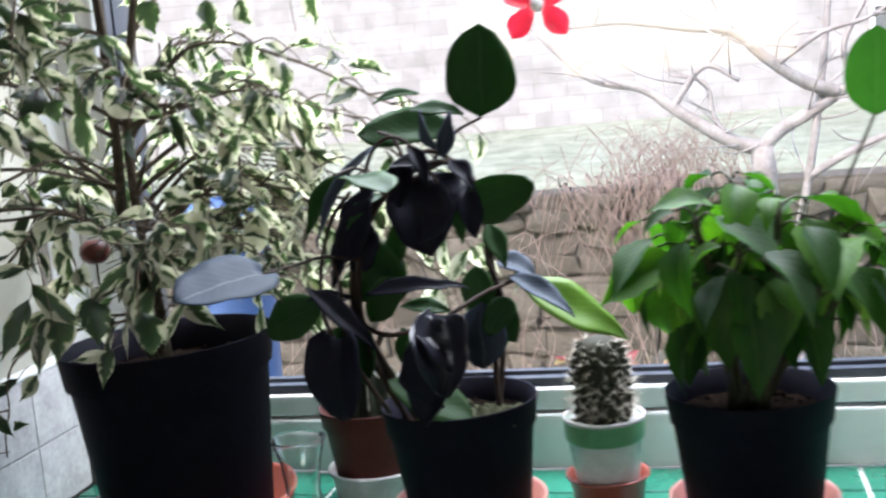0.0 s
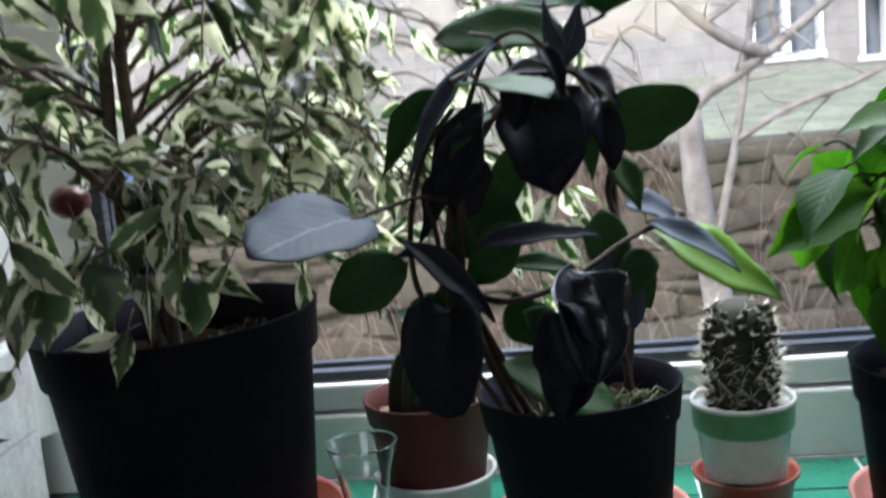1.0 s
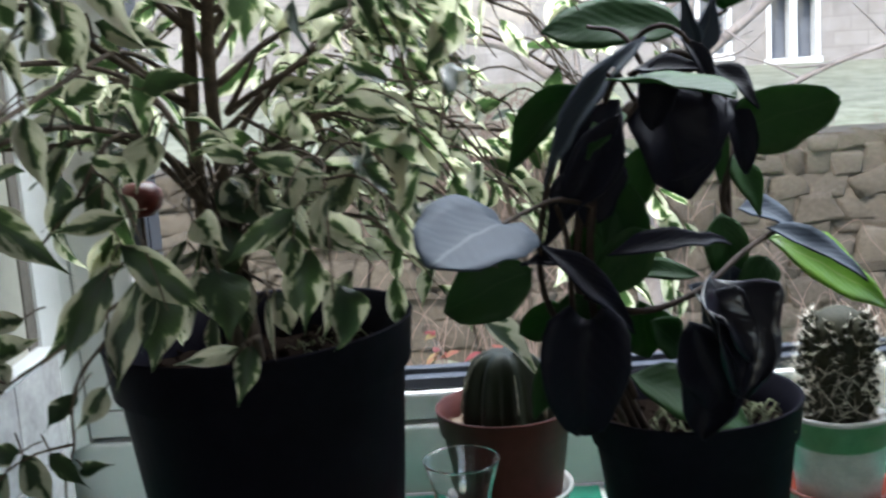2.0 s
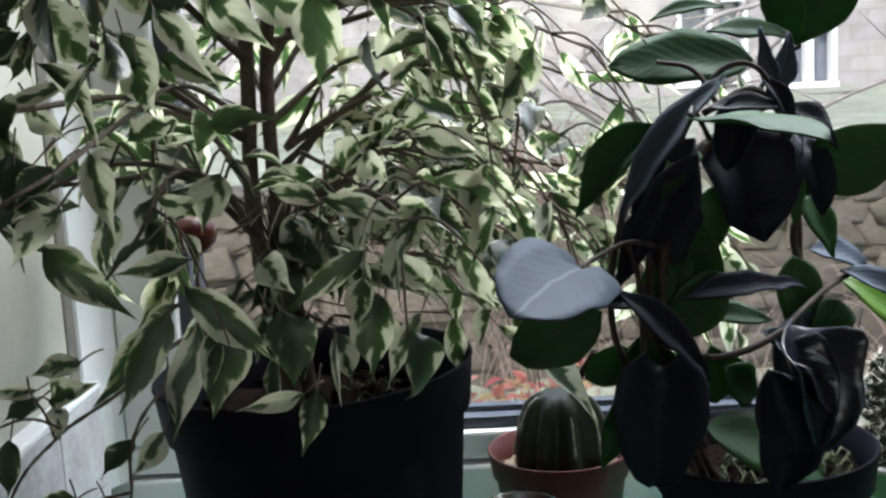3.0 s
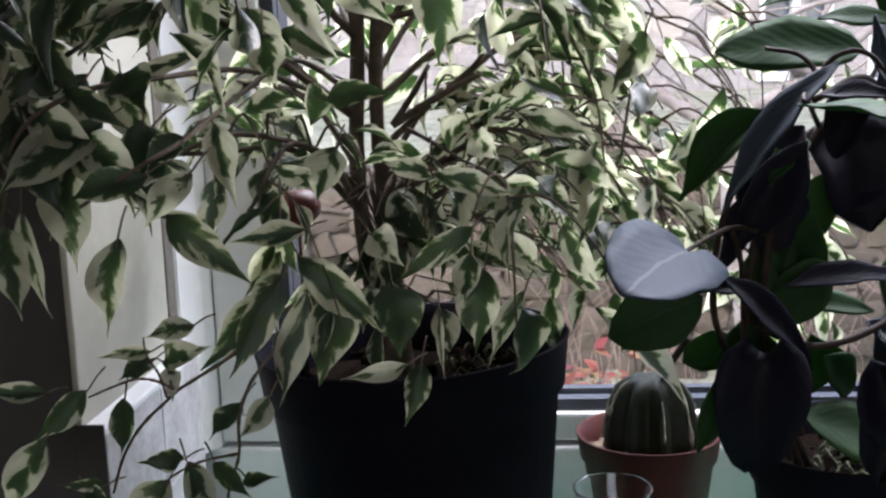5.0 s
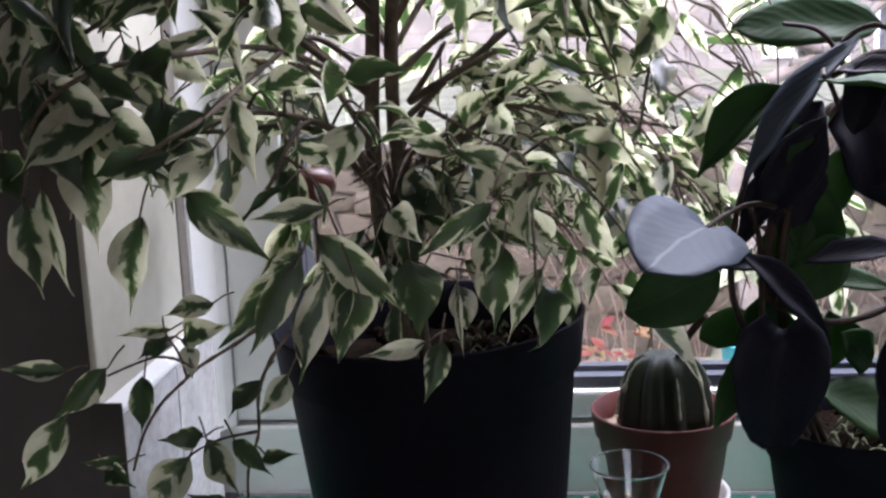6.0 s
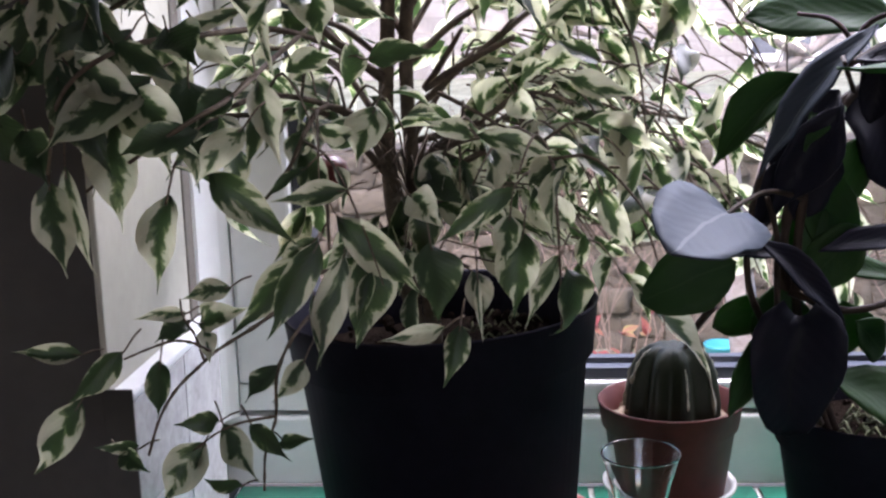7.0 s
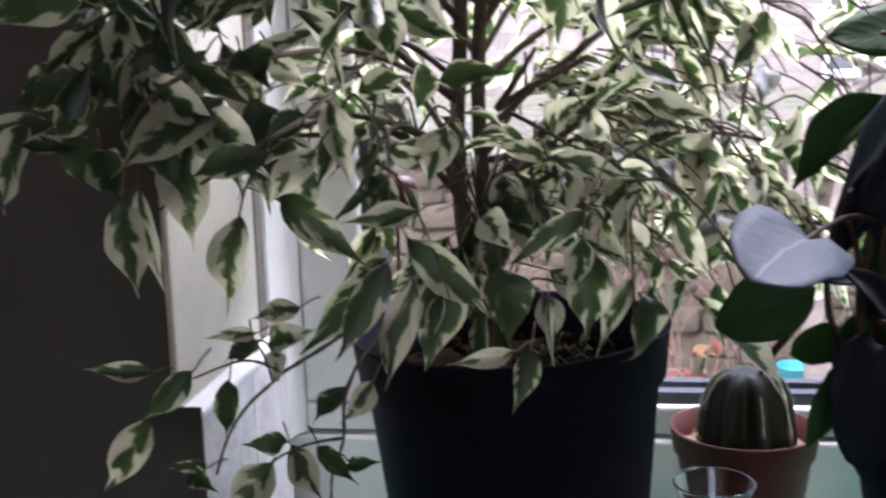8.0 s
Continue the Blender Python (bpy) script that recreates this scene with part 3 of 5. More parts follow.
def fig_foliage():
    rng = random.Random(11)
    sites = []   # (base, direction, normal, length)
    twig_count = [0]
    rest_twigs = bmesh.new()

    def twig(pts, r0, r1, segs):
        if pts[-1].x < 0.10 and pts[-1].y < -0.2 and pts[-1].z < 0.41:
            return
        twig_count[0] += 1
        if twig_count[0] <= 295:
            part("twig", tube(bmesh.new(), pts, r0, r1, segs), BARK, FIG)
        else:
            tube(rest_twigs, pts, r0, r1, segs)

    def leafy(pts, start, step, lengths, droop, spread):
        """Leaves left and right along a shoot, hanging."""
        side = 1
        dist, nxt = 0.0, start
        for a, b in zip(pts, pts[1:]):
            seg = (b - a).length
            while dist + seg > nxt:
                q = a.lerp(b, (nxt - dist) / seg)
                d = (b - a).normalized()
                lat = d.cross(Vector((0, 0, 1)))
                if lat.length < 0.1:
                    lat = Vector((rng.uniform(-1, 1), rng.uniform(-1, 1), 0))
                lat.normalize()
                v = d * rng.uniform(0.0, 0.9) + lat * side * rng.uniform(0.3, 1.2) * spread + Vector((rng.uniform(-0.6, 0.6), rng.uniform(-0.5, 0.5), -rng.uniform(-0.45, 0.95) * droop))
                v.normalize()
                nrm = Vector((rng.uniform(-0.9, 0.9), rng.choice((-1, -1, 1)) * rng.uniform(0.1, 1.0), rng.uniform(0.1, 1.2)))
                sites.append((q + v * 0.006, v, nrm, rng.uniform(*lengths)))
                side = -side
                nxt += step * rng.uniform(0.7, 1.35)
            dist += seg

    def shoots(pts, first, every, length, droop=1.0, lengths=(0.028, 0.052), aim=None):
        n = len(pts)
        k = first
        side = rng.choice((-1, 1))
        while k < n:
            i = min(int(k), n - 2)
            q = pts[i].lerp(pts[i + 1], k - int(k))
            d = (pts[i + 1] - pts[i]).normalized()
            lat = d.cross(Vector((0, 0, 1)))
            lat = lat.normalized() if lat.length > 0.1 else Vector((rng.uniform(-1, 1), rng.uniform(-1, 1), 0)).normalized()
            ln = length * rng.uniform(0.6, 1.25)
            out = (d * 0.7 + lat * side * rng.uniform(0.3, 1.0) + Vector((0, 0, rng.uniform(-0.1, 0.5))))
            if aim:
                out += Vector(aim) * 0.6
            out.normalize()
            c = [q, q + out * ln * 0.5 + Vector((0, 0, 0.004)), q + out * ln * 0.95 - Vector((0, 0, ln * 0.22 * droop)), q + out * ln * 1.25 - Vector((0, 0, ln * 0.55 * droop))]
            sp = curve_points(c, 8)
            twig(sp, 0.0011, 0.0005, 5)
            leafy(sp, 0.013, 0.0140, lengths, droop, 0.9)
            side = -side
            k += every * rng.uniform(0.7, 1.3)

    # two stems from one root
    s1 = branch(FIG, [(0.160, -0.19, 0.165), (0.143, -0.185, 0.25), (0.137, -0.18, 0.33), (0.141, -0.18, 0.42), (0.138, -0.18, 0.56), (0.120, -0.19, 0.72)], 0.0060, 0.0042, name="stem", n=26, segs=9)
    s2 = branch(FIG, [(0.166, -0.18, 0.165), (0.158, -0.17, 0.25), (0.151, -0.175, 0.34), (0.156, -0.18, 0.43), (0.178, -0.175, 0.55), (0.20, -0.17, 0.70)], 0.0056, 0.0038, name="stem", n=26, segs=9)
    BR = [
        # arching to the window side and over the vine
        [(0.157, -0.18, 0.40), (0.200, -0.170, 0.462), (0.245, -0.155, 0.490), (0.325, -0.12, 0.462), (0.385, -0.09, 0.425), (0.425, -0.07, 0.405)],
        [(0.160, -0.18, 0.41), (0.205, -0.165, 0.430), (0.250, -0.15, 0.442), (0.305, -0.13, 0.440), (0.36, -0.11, 0.40)],
        [(0.158, -0.175, 0.34), (0.20, -0.16, 0.375), (0.25, -0.13, 0.395), (0.31, -0.10, 0.37), (0.35, -0.08, 0.33)],
        [(0.158, -0.175, 0.30), (0.195, -0.17, 0.335), (0.225, -0.16, 0.35), (0.29, -0.14, 0.34), (0.33, -0.12, 0.30)],
        [(0.155, -0.18, 0.28), (0.20, -0.20, 0.305), (0.25, -0.215, 0.31), (0.29, -0.21, 0.285)],
        [(0.158, -0.175, 0.36), (0.21, -0.12, 0.40), (0.28, -0.07, 0.41), (0.35, -0.05, 0.39), (0.40, -0.045, 0.35)],
        [(0.158, -0.175, 0.27), (0.20, -0.13, 0.30), (0.26, -0.08, 0.315), (0.32, -0.055, 0.30), (0.355, -0.05, 0.265)],
        [(0.157, -0.18, 0.38), (0.19, -0.13, 0.43), (0.23, -0.09, 0.45), (0.27, -0.06, 0.43)],
        [(0.150, -0.18, 0.44), (0.17, -0.13, 0.48), (0.20, -0.09, 0.49), (0.24, -0.07, 0.46)],
        [(0.155, -0.18, 0.32), (0.18, -0.12, 0.36), (0.215, -0.08, 0.37), (0.25, -0.05, 0.345)],
        [(0.145, -0.18, 0.38), (0.13, -0.12, 0.42), (0.11, -0.08, 0.43), (0.08, -0.06, 0.40)],
        [(0.158, -0.175, 0.29), (0.20, -0.19, 0.33), (0.245, -0.19, 0.345), (0.285, -0.18, 0.33)],
        [(0.158, -0.175, 0.27), (0.24, -0.10, 0.29), (0.33, -0.055, 0.275), (0.40, -0.045, 0.245), (0.44, -0.04, 0.215)],
        [(0.158, -0.175, 0.31), (0.25, -0.09, 0.335), (0.35, -0.05, 0.325), (0.43, -0.04, 0.29), (0.47, -0.035, 0.25)],
        # to the reveal
        [(0.142, -0.18, 0.30), (0.10, -0.21, 0.33), (0.055, -0.245, 0.345), (0.015, -0.28, 0.335), (-0.015, -0.31, 0.31)],
        [(0.142, -0.18, 0.45), (0.095, -0.18, 0.50), (0.04, -0.19, 0.52), (-0.01, -0.22, 0.50)],
        [(0.150, -0.18, 0.47), (0.13, -0.26, 0.50), (0.11, -0.33, 0.49), (0.085, -0.38, 0.45)],
        [(0.143, -0.18, 0.36), (0.095, -0.19, 0.40), (0.045, -0.20, 0.445), (-0.005, -0.20, 0.47), (-0.03, -0.20, 0.46)],
        [(0.142, -0.18, 0.33), (0.10, -0.15, 0.365), (0.05, -0.12, 0.38), (0.01, -0.10, 0.36)],
        [(0.146, -0.185, 0.42), (0.11, -0.21, 0.46), (0.06, -0.25, 0.475), (0.015, -0.30, 0.45), (-0.02, -0.34, 0.40)],
        [(0.140, -0.19, 0.40), (0.09, -0.28, 0.46), (0.055, -0.36, 0.455), (0.02, -0.41, 0.43)],
        [(0.140, -0.19, 0.36), (0.08, -0.28, 0.42), (0.035, -0.35, 0.415), (0.0, -0.39, 0.39)],
        [(0.140, -0.19, 0.44), (0.07, -0.26, 0.48), (0.02, -0.32, 0.465), (-0.02, -0.36, 0.41)],
        # to the room
        [(0.145, -0.19, 0.29), (0.132, -0.23, 0.335), (0.112, -0.27, 0.338), (0.095, -0.30, 0.315), (0.085, -0.32, 0.29)],
        [(0.145, -0.19, 0.31), (0.12, -0.24, 0.345), (0.09, -0.29, 0.36), (0.06, -0.33, 0.35), (0.03, -0.355, 0.335)],
        [(0.160, -0.18, 0.30), (0.20, -0.25, 0.325), (0.225, -0.30, 0.335), (0.245, -0.345, 0.328)],
        [(0.160, -0.18, 0.43), (0.19, -0.23, 0.455), (0.225, -0.27, 0.45), (0.26, -0.29, 0.42)],
        [(0.14, -0.18, 0.50), (0.10, -0.22, 0.53), (0.05, -0.27, 0.53), (0.0, -0.33, 0.49)],
        [(0.17, -0.175, 0.51), (0.21, -0.16, 0.56), (0.26, -0.15, 0.585), (0.31, -0.14, 0.57)],
        [(0.135, -0.18, 0.57), (0.08, -0.17, 0.61), (0.02, -0.16, 0.62), (-0.02, -0.15, 0.59)],
        [(0.18, -0.175, 0.56), (0.17, -0.23, 0.60), (0.16, -0.29, 0.59), (0.15, -0.33, 0.55)],
    ]
    for c in BR:
        near = min(s1 + s2, key=lambda q: (q - Vector(c[0])).length)
        pts = branch(FIG, [near] + [Vector(q) + Vector((rng.uniform(-1, 1), rng.uniform(-1, 1), rng.uniform(-1, 1))) * 0.010 for q in c[1:]], 0.0026, 0.0009, segs=6)
        shoots(pts, 3.5, 1.95, 0.055)
        leafy(pts, 0.06, 0.026, (0.034, 0.055), 0.9, 0.9)
        tail = [pts[-1], pts[-1] + (pts[-1] - pts[-3]) * 1.2 - Vector((0, 0, 0.03)), pts[-1] + (pts[-1] - pts[-3]) * 1.6 - Vector((0, 0, 0.075))]
        tp = curve_points(tail, 8)
        twig(tp, 0.0011, 0.0005, 5)
        leafy(tp, 0.004, 0.013, (0.038, 0.06), 1.0, 0.8)
    # the crown opens below over the reveal
    sites[:] = [q for q in sites if not (q[0].x < 0.085 and q[0].y < -0.20 and (q[0] + q[1] * q[3]).z < 0.315 and rng.random() < 0.86)]
    sites[:] = [q for q in sites if not (0.05 < q[0].x < 0.29 and q[0].y < -0.2 and (q[0] + q[1] * q[3]).z < 0.205)]
    # the front of the crown is thinned: larger leaves hang there
    sites[:] = [q for q in sites if not (q[0].y < -0.235 and q[0].z < 0.40 and rng.random() < 0.72)]
    # low bare twigs in front of the reveal
    branch(FIG, [(0.142, -0.20, 0.235), (0.104, -0.25, 0.244), (0.091, -0.29, 0.236), (0.078, -0.32, 0.229), (0.055, -0.33, 0.216), (0.047, -0.332, 0.209), (0.033, -0.334, 0.196), (0.022, -0.335, 0.179), (0.014, -0.335, 0.157)], 0.0013, 0.0007, segs=6, knots=0.35)
    branch(FIG, [(0.053, -0.331, 0.216), (0.043, -0.333, 0.222), (0.032, -0.333, 0.223), (0.019, -0.333, 0.219), (0.004, -0.334, 0.213)], 0.0009, 0.0006, segs=6, knots=0.35)
    branch(FIG, [(0.049, -0.333, 0.212), (0.045, -0.333, 0.226), (0.039, -0.333, 0.237), (0.038, -0.333, 0.247)], 0.0008, 0.0005, segs=5, knots=0.3)
    branch(FIG, [(0.145, -0.20, 0.23), (0.115, -0.29, 0.236), (0.100, -0.33, 0.225), (0.090, -0.335, 0.203), (0.088, -0.335, 0.179), (0.081, -0.335, 0.159), (0.079, -0.335, 0.136)], 0.0012, 0.0006, segs=6, knots=0.35)
    branch(FIG, [(0.088, -0.335, 0.180), (0.068, -0.335, 0.176), (0.054, -0.335, 0.170), (0.040, -0.335, 0.160)], 0.0009, 0.0005, segs=5, knots=0.3)
    sites[:] = [q for q in sites if not (0.265 < q[0].x < 0.37 and min(q[0].z, (q[0] + q[1] * q[3]).z) < 0.225)]
    # dense low growth round the stems
    for k in range(64):
        a = rng.uniform(-3.0, 0.25)
        r = rng.uniform(0.015, 0.085)
        q = Vector((0.158 + r * math.cos(a), -0.19 + r * 0.9 * math.sin(a), rng.uniform(0.235, 0.325)))
        v = Vector((math.cos(a) * 0.5 + rng.uniform(-0.7, 0.7), math.sin(a) * 0.5, -rng.uniform(0.2, 1.0)))
        sites.append((q, v, Vector((rng.uniform(-0.9, 0.9), -1, rng.uniform(-0.2, 0.7))), rng.uniform(0.036, 0.056)))
        twig([Vector((0.152, -0.185, q.z - 0.035)), Vector((0.152, -0.185, q.z - 0.02)).lerp(q, 0.5) + Vector((0, 0, 0.014)), q], 0.0011, 0.0006, 4)
    # pale growth hanging between the pot and the glass
    for k in range(95):
        q = Vector((rng.uniform(0.222, 0.325), rng.uniform(-0.19, -0.05), 0))
        q.z = rng.uniform(0.225, 0.36) + 0.25 * (0.27 - q.x)
        v = Vector((rng.uniform(-0.4, 0.9), rng.uniform(-0.5, 0.3), -rng.uniform(0.1, 1.2)))
        sites.append((q, v, Vector((rng.uniform(-0.9, 0.9), -1, rng.uniform(-0.3, 0.8))), rng.uniform(0.030, 0.050)))
        twig(curve_points([q + Vector((-0.035, -0.01, 0.028)), q + Vector((-0.015, -0.004, 0.022)), q], 4), 0.0009, 0.0005, 4)
    # two boughs reach into the room beside the reveal
    branch(FIG, [(0.138, -0.18, 0.37), (0.108, -0.22, 0.395), (0.098, -0.32, 0.378), (0.097, -0.42, 0.361), (0.083, -0.445, 0.351), (0.054, -0.44, 0.334)], 0.0020, 0.0009, segs=6)
    branch(FIG, [(0.138, -0.18, 0.36), (0.099, -0.28, 0.389), (0.074, -0.38, 0.389), (0.050, -0.43, 0.383), (0.022, -0.43, 0.364), (0.010, -0.425, 0.328)], 0.0020, 0.0008, segs=6)
    if rest_twigs.verts:
        part("twig_rest", rest_twigs, BARK, FIG, "thin brown twigs")["kind"] = "stuff"
    # nothing grows through the glass, the reveal or the vine
    HEART = Vector((0.318, -0.362, 0.287))
    ball, open_side = Vector((0.092, -0.164, 0.295)), Vector((0.165, -0.30, 0.312))

    def covers(q):
        d = open_side - ball
        k = max(0.0, min(1.0, (q - ball).dot(d) / d.dot(d)))
        return (ball + d * k - q).length < 0.021
    keep = []
    for s in sites:
        tip = s[0] + s[1] * s[3]
        if any(covers(s[0].lerp(tip, k / 4)) for k in range(5)):
            continue
        if max(s[0].y, tip.y) < -0.004 and min(s[0].x, tip.x) > (-0.024 if tip.y > -0.26 else -0.2) and not (max(s[0].x, tip.x) > 0.335 and min(s[0].y, tip.y) < -0.095 and s[0].z < 0.43) and min((s[0] - HEART).length, (tip - HEART).length) > 0.045:
            keep.append(s)
    keep = [q for q in keep if not (rng.random() < (0.45 if q[0].x > 0.17 and q[0].y > -0.2 else 0.40 if q[0].x < 0.12 and q[0].z > 0.36 else 0.22))]
    keep.sort(key=lambda s: s[0].y)
    rest, pale = bmesh.new(), bmesh.new()
    for k, (q, v, nrm, ln) in enumerate(keep):
        m = leaf_pose(q, v, nrm, ln)
        if k < 290:
            put_leaf("leaf", FIG_MESHES[rng.randrange(6)], m, FIG)
        else:
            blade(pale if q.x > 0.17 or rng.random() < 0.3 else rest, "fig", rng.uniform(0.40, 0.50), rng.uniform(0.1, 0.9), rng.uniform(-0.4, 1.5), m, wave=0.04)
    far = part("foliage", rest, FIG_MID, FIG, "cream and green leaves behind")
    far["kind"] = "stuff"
    # leaves by the glass take the paler copy that holds their backlight
    part("pale_foliage", pale, FIG_BACKLIT, FIG, "mostly cream leaves by the glass, backlight in their colour")["kind"] = "stuff"
    print("fig leaves", len(keep))


fig_foliage()


FIG_RNG = random.Random(77)


def fig_leaf(base, tip, width, mat):
    """One of the large leaves at the front, on its own thin stalk."""
    b, t = Vector(base), Vector(tip)
    r = FIG_RNG
    bm = bmesh.new()
    nrm = Vector((r.uniform(-0.45, 0.45), -1.0, r.uniform(0.0, 0.6)))
    m = leaf_pose(b, t - b, nrm, (t - b).length * 1.03)
    blade(bm, "fig", width * 1.12, r.uniform(0.15, 0.55), r.uniform(0.1, 0.8), m, half=3, wave=r.uniform(0.03, 0.09))
    for v in bm.verts:
        v.co += noise.noise_vector(v.co * 55 + Vector((width * 90, 0, 0))) * 0.0022
    part("leaf", bm, mat, FIG)
    back = b - (t - b).normalized() * 0.011 + Vector((0, 0.004, 0.003))
    part("leaf_stalk", tube(bmesh.new(), curve_points([back, b.lerp(back, 0.5) + Vector((0, 0, 0.001)), b, b.lerp(t, 0.12)], 6), 0.0006, 0.0005, 5), BARK, FIG)


def front_leaves():
    # high in the crown
    fig_leaf((0.108, -0.194, 0.542), (0.102, -0.206, 0.499), 0.74, FIG_GREEN)
    fig_leaf((0.138, -0.214, 0.487), (0.129, -0.226, 0.417), 0.44, FIG_LEAF)
    fig_leaf((0.196, -0.194, 0.535), (0.206, -0.206, 0.502), 0.65, FIG_LEAF)
    fig_leaf((0.25, -0.174, 0.53), (0.255, -0.186, 0.498), 0.58, FIG_GREEN)
    fig_leaf((0.281, -0.174, 0.527), (0.297, -0.186, 0.501), 0.58, FIG_LEAF)
    fig_leaf((0.154, -0.214, 0.454), (0.197, -0.226, 0.422), 0.51, FIG_CREAM)
    fig_leaf((0.069, -0.214, 0.467), (0.113, -0.226, 0.429), 0.47, FIG_LEAF)
    fig_leaf((0.094, -0.254, 0.256), (0.049, -0.266, 0.208), 0.35, FIG_LEAF)
    fig_leaf((0.209, -0.354, 0.436), (0.211, -0.366, 0.392), 0.51, FIG_LEAF)
    fig_leaf((0.159, -0.364, 0.436), (0.188, -0.376, 0.413), 0.46, FIG_LEAF)
    fig_leaf((0.13, -0.354, 0.435), (0.159, -0.366, 0.397), 0.27, FIG_CREAM)
    fig_leaf((0.114, -0.354, 0.422), (0.131, -0.366, 0.385), 0.42, FIG_LEAF)
    fig_leaf((0.187, -0.354, 0.448), (0.189, -0.366, 0.428), 0.64, FIG_GREEN)
    fig_leaf((0.275, -0.294, 0.43), (0.292, -0.306, 0.408), 0.64, FIG_LEAF)
    fig_leaf((0.261, -0.264, 0.429), (0.276, -0.276, 0.407), 0.41, FIG_GREEN)
    fig_leaf((0.317, -0.294, 0.404), (0.3, -0.306, 0.373), 0.52, FIG_LEAF)
    fig_leaf((0.275, -0.244, 0.367), (0.246, -0.256, 0.381), 0.31, FIG_GREEN)
    fig_leaf((0.251, -0.314, 0.361), (0.287, -0.326, 0.353), 0.33, FIG_CREAM)
    fig_leaf((0.267, -0.304, 0.341), (0.292, -0.316, 0.315), 0.37, FIG_LEAF)
    fig_leaf((0.222, -0.294, 0.353), (0.235, -0.306, 0.336), 0.71, FIG_CREAM)
    branch(FIG, [(0.165, -0.2, 0.352), (0.179, -0.21, 0.371), (0.191, -0.22, 0.389)], 0.0024, 0.0014, segs=7, knots=0.12)
    branch(FIG, [(0.165, -0.2, 0.352), (0.191, -0.21, 0.367), (0.223, -0.22, 0.383)], 0.0028, 0.0017, segs=7, knots=0.12)
    branch(FIG, [(0.174, -0.2, 0.349), (0.194, -0.22, 0.34), (0.211, -0.24, 0.332)], 0.0016, 0.0010, segs=7, knots=0.12)
    branch(FIG, [(0.162, -0.19, 0.434), (0.21, -0.25, 0.438), (0.244, -0.28, 0.435), (0.272, -0.29, 0.434)], 0.0022, 0.0013, segs=7, knots=0.12)
    branch(FIG, [(0.314, -0.29, 0.39), (0.309, -0.28, 0.367), (0.304, -0.28, 0.334)], 0.0012, 0.0007, segs=7, knots=0.12)
    # over the dark wall and the reveal
    fig_leaf((0.073, -0.447, 0.321), (0.065, -0.463, 0.28), 0.42, FIG_CREAM)
    fig_leaf((0.009, -0.422, 0.325), (0.015, -0.438, 0.283), 0.45, FIG_LEAF)
    fig_leaf((0.013, -0.412, 0.33), (0.023, -0.428, 0.281), 0.20, FIG_CREAM)
    fig_leaf((0.086, -0.442, 0.348), (0.053, -0.458, 0.341), 0.39, FIG_GREEN)
    fig_leaf((0.11, -0.452, 0.35), (0.088, -0.468, 0.33), 0.39, FIG_CREAM)
    fig_leaf((0.099, -0.422, 0.363), (0.081, -0.438, 0.352), 0.50, FIG_GREEN)
    fig_leaf((0.049, -0.432, 0.385), (0.078, -0.448, 0.373), 0.32, FIG_GREEN)
    fig_leaf((0.023, -0.422, 0.377), (0.062, -0.438, 0.361), 0.41, FIG_CREAM)
    fig_leaf((0.018, -0.422, 0.369), (0.044, -0.438, 0.333), 0.52, FIG_LEAF)
    fig_leaf((-0.005, -0.412, 0.382), (0.023, -0.428, 0.372), 0.64, FIG_GREEN)
    fig_leaf((0.097, -0.372, 0.366), (0.11, -0.388, 0.328), 0.37, FIG_CREAM)
    fig_leaf((0.073, -0.382, 0.321), (0.115, -0.398, 0.289), 0.31, FIG_LEAF)
    fig_leaf((0.136, -0.352, 0.308), (0.1, -0.368, 0.307), 0.33, FIG_CREAM)
    fig_leaf((0.114, -0.342, 0.319), (0.092, -0.358, 0.309), 0.26, FIG_GREEN)
    fig_leaf((0.092, -0.372, 0.4), (0.056, -0.388, 0.389), 0.21, FIG_CREAM)
    fig_leaf((0.023, -0.402, 0.406), (0.049, -0.418, 0.382), 0.40, FIG_LEAF)
    fig_leaf((-0.004, -0.412, 0.346), (0.011, -0.428, 0.325), 0.64, FIG_GREEN)
    fig_leaf((0.044, -0.412, 0.36), (0.063, -0.428, 0.34), 0.55, FIG_LEAF)
    fig_leaf((0.063, -0.352, 0.392), (0.085, -0.368, 0.372), 0.47, FIG_CREAM)
    for _ in range(13):
        r = FIG_RNG
        q = Vector((r.uniform(-0.045, 0.07), r.uniform(-0.43, -0.37), r.uniform(0.34, 0.40)))
        d = Vector((r.uniform(-0.8, 0.8), r.uniform(-0.5, 0.2), -r.uniform(0.1, 0.9))).normalized() * r.uniform(0.040, 0.062)
        fig_leaf(q, q + d, r.uniform(0.36, 0.46), r.choice((FIG_LEAF, FIG_LEAF, FIG_GREEN, FIG_CREAM)))
    # along the low twigs
    fig_leaf((0.064, -0.322, 0.251), (0.039, -0.338, 0.249), 0.38, FIG_LEAF)
    fig_leaf((0.038, -0.322, 0.236), (0.013, -0.338, 0.237), 0.32, FIG_CREAM)
    fig_leaf((0.038, -0.322, 0.23), (0.025, -0.338, 0.228), 0.59, FIG_GREEN)
    fig_leaf((0.044, -0.322, 0.23), (0.074, -0.338, 0.242), 0.49, FIG_LEAF)
    fig_leaf((0.047, -0.322, 0.227), (0.053, -0.338, 0.215), 0.54, FIG_CREAM)
    fig_leaf((0.022, -0.327, 0.209), (0.023, -0.343, 0.182), 0.48, FIG_GREEN)
    fig_leaf((-0.017, -0.342, 0.218), (-0.049, -0.358, 0.226), 0.32, FIG_LEAF)
    fig_leaf((0.006, -0.337, 0.219), (-0.021, -0.353, 0.192), 0.38, FIG_LEAF)
